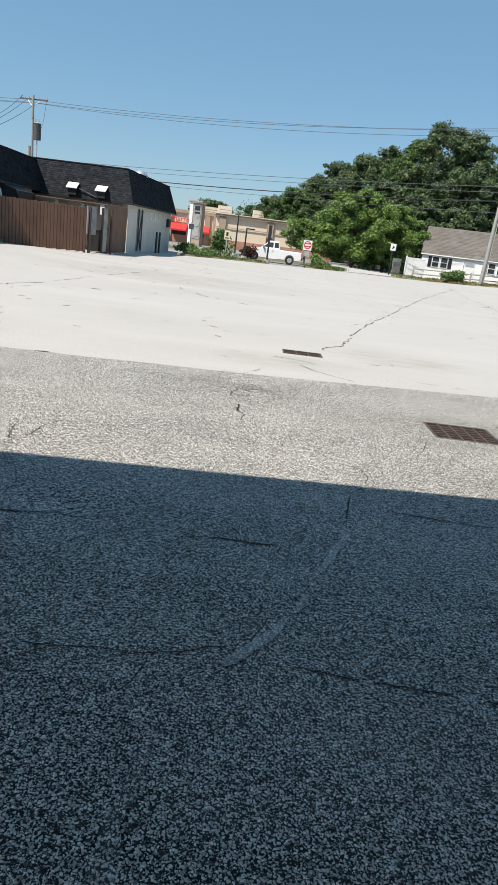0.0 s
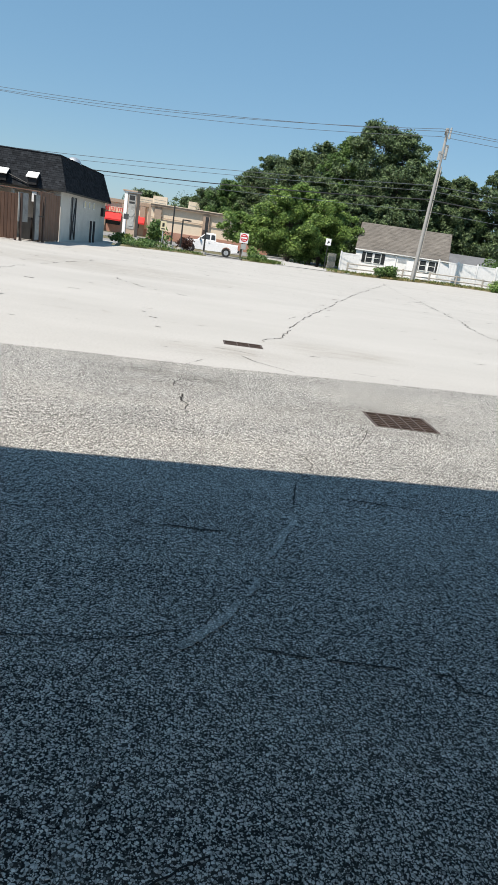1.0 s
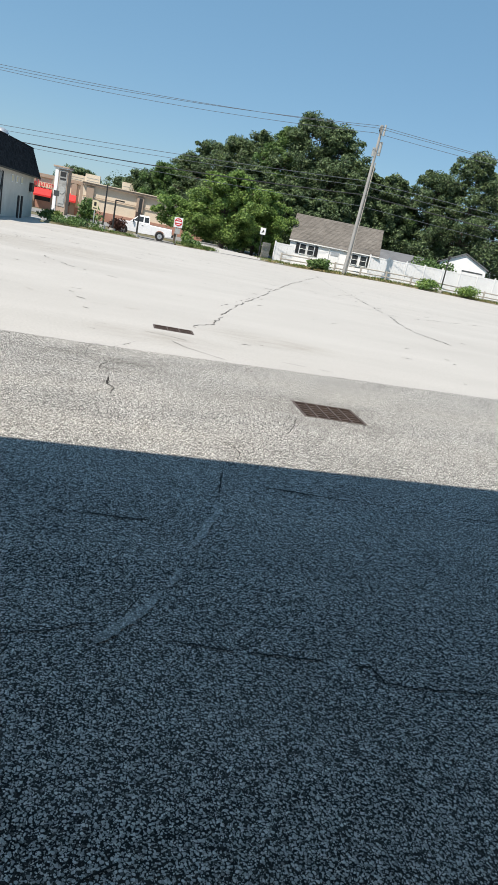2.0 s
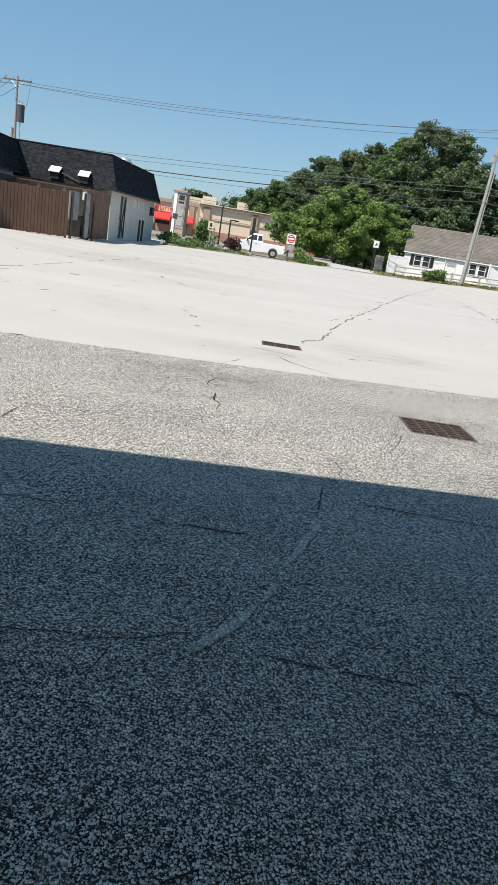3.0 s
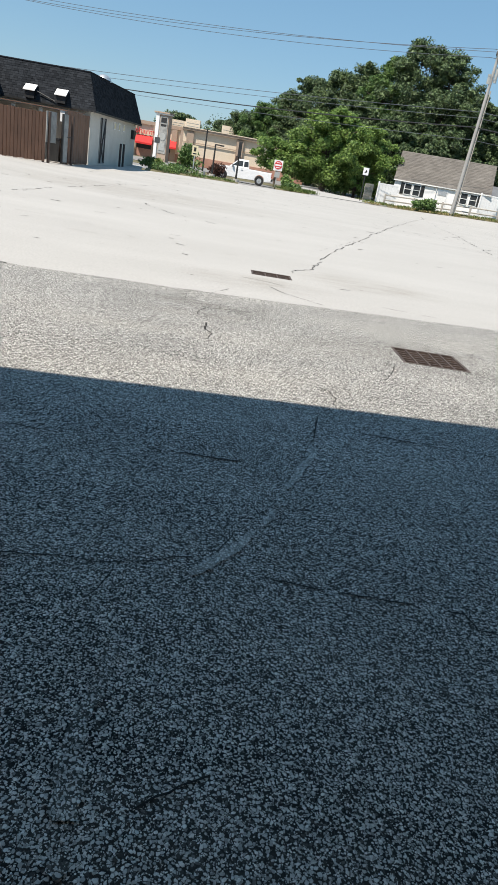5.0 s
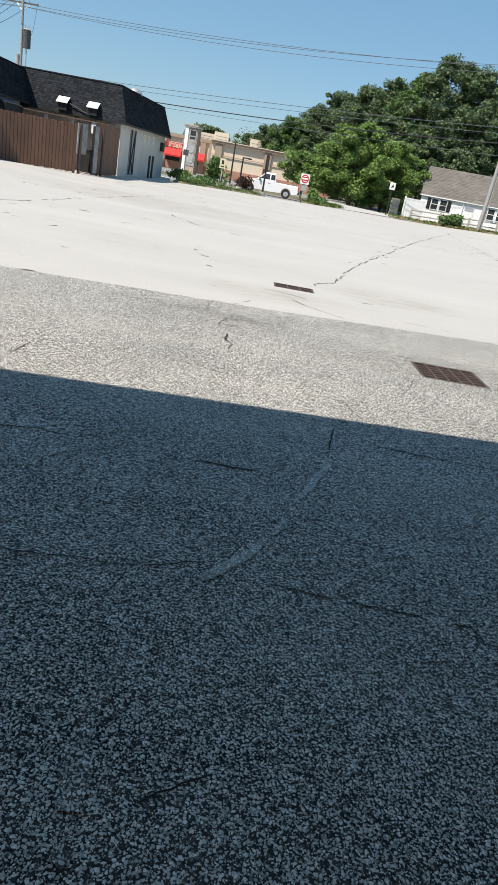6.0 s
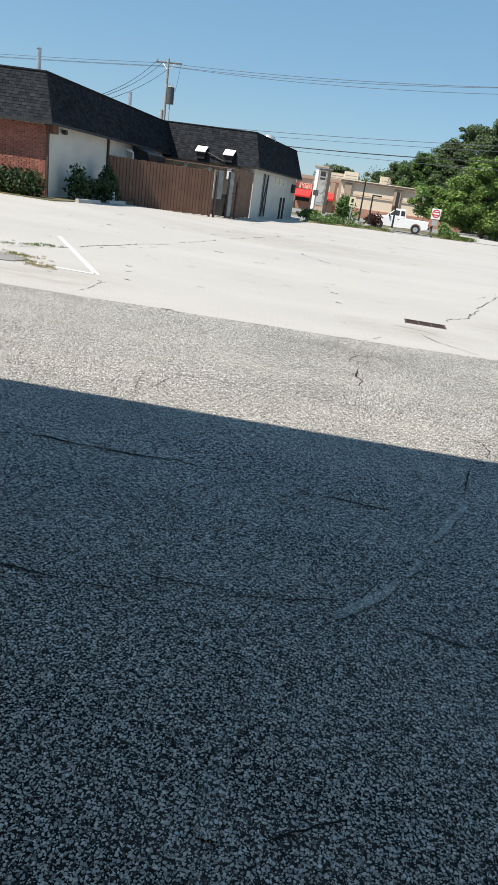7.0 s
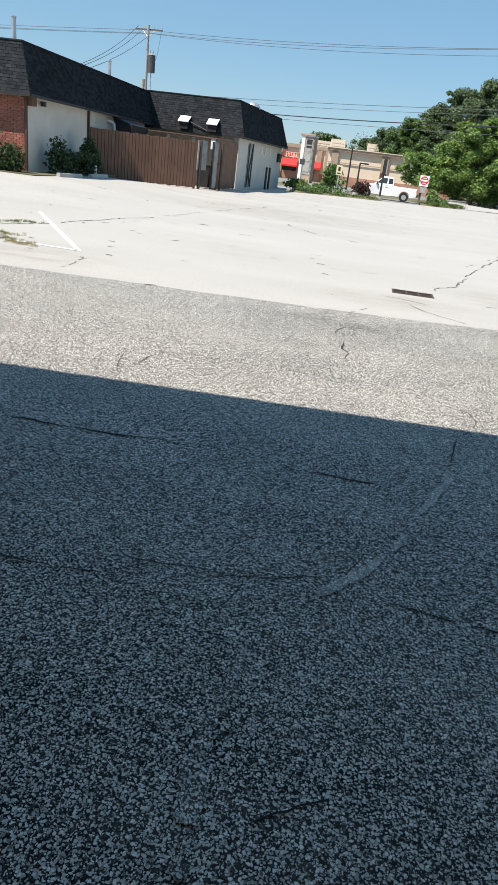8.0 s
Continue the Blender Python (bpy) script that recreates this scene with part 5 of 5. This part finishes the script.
for dz in (0.0, -0.35, -0.9):
    wire("service_drop", [P1 + Vector((-1 - dz, 0, 12.2 + dz)), Vector((-18.5 + dz, 41, 5.1 + 0.6 * dz))], (0.5,), 0.018, WIRE, "thin service cable sloping to the restaurant")
wire("jumper_loop", [P1 + Vector((1.3, 0, 12.0)), P1 + Vector((0.6, 0, 9.6))], (1.1,), 0.015, WIRE, "slack jumper cable on the pole")

# ---- trees ----
tree("maple_tree", (9.4, 69.5, -0.2), 7.7, 3.7, LEAFBRIGHT, "bright green broad maple with several stems", 51, 0.105, 110, 620, 0.10, 0.05, 0.11, 4, 0.19)
tree("maple_tree", (12.7, 70.8, -0.2), 6.9, 3.0, LEAFBRIGHT, "bright green broad maple with several stems", 52, 0.105, 80, 600, 0.10, 0.05, 0.10, 3, 0.19)
tree("small_tree", (4.6, 68.5, -0.2), 4.3, 2.6, LEAFBRIGHT, "spreading small green tree beside the store wall", 53, 0.11, 26, 460, 0.35, 0.1, 0.1, 2)
PINES = [(19.9, 83.6, 17.7, 5.6), (22.6, 81.5, 16.8, 4.8), (24.6, 79.0, 13.2, 4.0), (17.4, 86.5, 16.0, 4.8), (15.0, 90.5, 15.4, 4.8), (12.4, 94, 14.6, 4.8), (11.0, 113, 15.6, 5.2),
         (8.2, 117, 13.2, 4.6), (4.9, 115, 10.9, 4.8), (1.6, 116, 8.9, 4.6), (-1.2, 123, 7.6, 4.2), (27.4, 82, 12.4, 3.6), (29.6, 79.5, 12.6, 3.4), (32.0, 82, 10.8, 3.8),
         (35.0, 80, 14.0, 4.6), (38.5, 78, 17.0, 5.4), (22.5, 88, 13.0, 5.0), (44, 80, 15.5, 5.4), (26.0, 86, 10.5, 4.0), (14.0, 84.0, 10.5, 4.4), (17.5, 79.5, 9.0, 3.8), (21, 77.5, 8.0, 3.4)]
for i, (x, y, h, s) in enumerate(PINES):
    dark = i % 5 != 3
    tree("pine_tree" if dark else "oak_tree", (x, y, -0.25), h, s, LEAFDARK if dark else LEAFMID,
         "tall dark green pine in a dense stand" if dark else "mid-green leafy tree in a dense stand", 100 + i, 0.145, 120, 430, 0.10, 0.22, 0.24, 1, 0.17, 0.75)
tree("distant_tree", (-12.0, 168, -0.25), 9.6, 5.2, LEAFDARK, "small dark tree seen over the store roof", 160, 0.2, 40, 500, 0.4, 0.1, 0.3)
fw = Mesh()
rnd = random.Random(77)
for i in range(46):
    x = -4 + i * 1.1
    y = 128 - i * 0.95 + rnd.uniform(-3, 3)
    leaves(fw, (x, y, 2.5), (2.4, 2.4, 3.6 + rnd.uniform(0, 1.5)), 1500, 0.16, rnd, 0.4)
tagged(fw.make("far_undergrowth", LEAFDARK), "dense dark undergrowth beneath the far trees", "undergrowth", kind="stuff")
ub = Mesh()
for i in range(6):
    leaves(ub, (30.2 + i * 0.55, 68.5 - i * 0.12 + rnd.uniform(-.5, .5), 1.7), (1.0, 1.0, 1.1 + rnd.uniform(0, .5)), 900, 0.14, rnd, 0.4)
tagged(ub.make("yard_undergrowth", LEAFMID), "green bushes behind the white fence", "undergrowth", kind="stuff")

# ---- white pickup on the road ----
tk = thing("pickup_truck", (1.3, 64.5, -0.235), "white single-cab pickup truck on the road", "truck", rz=178)


def arch(cx_, r, n=10):
    return [(cx_ + r * math.cos(math.pi * i / n), 0.42 + r * math.sin(math.pi * i / n)) for i in range(n + 1)]


FW, RW = 1.72, -1.62
low = [(-2.62, 0.52)] + arch(RW, 0.47)[::-1] + [(0.0, 0.36)] + arch(FW, 0.47)[::-1] + [(2.6, 0.46), (2.68, 0.6), (2.66, 1.0), (2.45, 1.12), (1.15, 1.22), (-0.62, 1.22), (-2.66, 1.20), (-2.68, 0.7)]
bm = bmesh.new()
vs = [[bm.verts.new((x, y, z)) for x, z in low] for y in (-0.96, 0.96)]
bm.faces.new(vs[0])
bm.faces.new(vs[1][::-1])
for i in range(len(low)):
    j = (i + 1) % len(low)
    bm.faces.new((vs[0][j], vs[0][i], vs[1][i], vs[1][j]))
bmesh.ops.recalc_face_normals(bm, faces=bm.faces)
bmesh.ops.bevel(bm, geom=[e for e in bm.edges if abs(e.verts[0].co.y - e.verts[1].co.y) < 0.01 and e.verts[0].co.z > 0.95 and e.verts[1].co.z > 0.95], offset=0.07, segments=3, affect="EDGES")
me = bpy.data.meshes.new("body")
bm.to_mesh(me)
bm.free()
me.materials.append(CARWHITE)
body = new("body", me)
body.parent = tk
Mesh().box((-1.65, 0, 1.17), (1.85, 1.6, 0.10)).make("bed_floor", BLACK, body)
cab = Mesh()
ring0 = [(1.18, -0.92), (-0.62, -0.92), (-0.62, 0.92), (1.18, 0.92)]
ring1 = [(0.42, -0.72), (-0.50, -0.72), (-0.50, 0.72), (0.42, 0.72)]
cab.add([(x, y, 1.2) for x, y in ring0] + [(x, y, 1.86) for x, y in ring1] + [(x * 0.9, y * 0.9, 1.92) for x, y in ring1],
        [(0, 1, 5, 4), (1, 2, 6, 5), (2, 3, 7, 6), (3, 0, 4, 7), (4, 5, 9, 8), (5, 6, 10, 9), (6, 7, 11, 10), (7, 4, 8, 11), (8, 9, 10, 11)])
cab = cab.make("cab", CARWHITE, tk)
for s in (-1, 1):
    Mesh().add([(0.95, s * 0.90, 1.26), (-0.02, s * 0.90, 1.26), (-0.02, s * 0.755, 1.78), (0.42, s * 0.755, 1.78)], [(0, 1, 2, 3)]).make("side_window", GLASS, cab)
    Mesh().add([(-0.12, s * 0.90, 1.26), (-0.55, s * 0.90, 1.26), (-0.47, s * 0.755, 1.78), (-0.12, s * 0.755, 1.78)], [(0, 1, 2, 3)]).make("rear_quarter_window", GLASS, cab)
    Mesh().box((0.85, s * 1.05, 1.32), (0.10, 0.2, 0.24), chamfer=0.02).make("mirror", BLACK, tk)
    Mesh().box((0.0, s * 0.97, 1.05), (0.16, 0.02, 0.03)).make("door_handle", BLACK, tk)
    Mesh().box((2.62, s * 0.76, 0.92), (0.12, 0.32, 0.22), chamfer=0.03).make("headlight", CLEARLENS, tk)
    Mesh().box((-2.66, s * 0.88, 0.98), (0.06, 0.16, 0.36)).make("tail_light", REDLENS, tk)
    for x in (FW, RW):
        w = Mesh()
        prof = [(0.22, -0.11), (0.36, -0.125), (0.40, -0.09), (0.40, 0.09), (0.36, 0.125), (0.22, 0.11)]
        n = 24
        w.add([(x + r * math.cos(6.28318 * i / n), s * 0.84 + o, 0.40 + r * math.sin(6.28318 * i / n)) for i in range(n) for r, o in prof],
              [(i * 6 + j, ((i + 1) % n) * 6 + j, ((i + 1) % n) * 6 + j + 1, i * 6 + j + 1) for i in range(n) for j in range(5)])
        wheel = w.make("tyre", RUBBER, tk)
        Mesh().cyl((x, s * 0.78, 0.40), (x, s * 0.94, 0.40), 0.225, 0.21, 20).make("rim", STEEL, wheel)
        Mesh().cyl((x, s * 0.93, 0.40), (x, s * 0.97, 0.40), 0.07, 0.05, 12).make("hub_cap", SIGNGREY, wheel)
Mesh().add([(1.10, -0.8, 1.26), (0.46, -0.68, 1.80), (0.46, 0.68, 1.80), (1.10, 0.8, 1.26)], [(0, 1, 2, 3)]).make("windscreen", GLASS, cab)
Mesh().box((2.72, 0, 0.62), (0.16, 1.86, 0.22), chamfer=0.05).make("front_bumper", BLACK, tk)
Mesh().box((-2.74, 0, 0.62), (0.16, 1.86, 0.2), chamfer=0.05).make("rear_bumper", BLACK, tk)
Mesh().box((2.68, 0, 0.92), (0.05, 1.1, 0.26)).make("grille", SIGNGREY, tk)

# ---- the unseen building behind, its canopy added to shade the asphalt ----
# its shadow implies some building; shop form, length and canopy are made up
sb = thing("shop_building", (0, -1.2, 0), "unseen plain shop building with a deep flat canopy added to shade the asphalt", "building", rz=3.7)
# never in view: tone picked for the light it bounces onto the asphalt
Mesh().box((-16.5, -0.15, 2.75), (47, 0.3, 5.5)).make("wall", TAUPE, sb)
Mesh().box((-16.5, -8, 5.6), (47, 16, 0.2)).make("roof", SIGNGREY, sb)
# invented canopy: height and depth set the shadow edge and blocked sky
Mesh().box((-16.5, 1.818, 4.48), (47, 3.635, 0.2)).make("canopy", ROAD, sb)
Mesh().box((-16.5, 3.675, 4.55), (47, 0.08, 0.5)).make("canopy_fascia", TRIMDARK, sb)

# ---- bricks of the restaurant front, last ----
bw, bh, bd = 0.195, 0.058, 0.05
proto = Mesh().box((0, 0, 0), (bw, bd, bh), chamfer=0.004)
count = 0
front = [o for o in b1.children if o.name.startswith("front_wall")][0]
rest = Mesh()
first = None
for r in range(33):
    z = 0.32 + r * 0.072
    if r % 2:
        rest.box((-0.110, 0.108, z), (0.092, bd, bh))
    for c in range(24):
        x = -0.16 - c * 0.207 - (0.1 if r % 2 else 0.0)
        if r >= 8 and c < 12 and count < 300:
            if first is None:
                first = proto.make("brick", BRICK, front)
                ob = first
            else:
                ob = new("brick", first.data)
                ob.parent = front
            ob.location = (x, 0.108 - 0.004 * random.random(), z)
            count += 1
        else:
            rest.box((x, 0.108, z), (bw, bd, bh))
rest.make("brickwork", BRICK, front)["kind"] = "stuff"
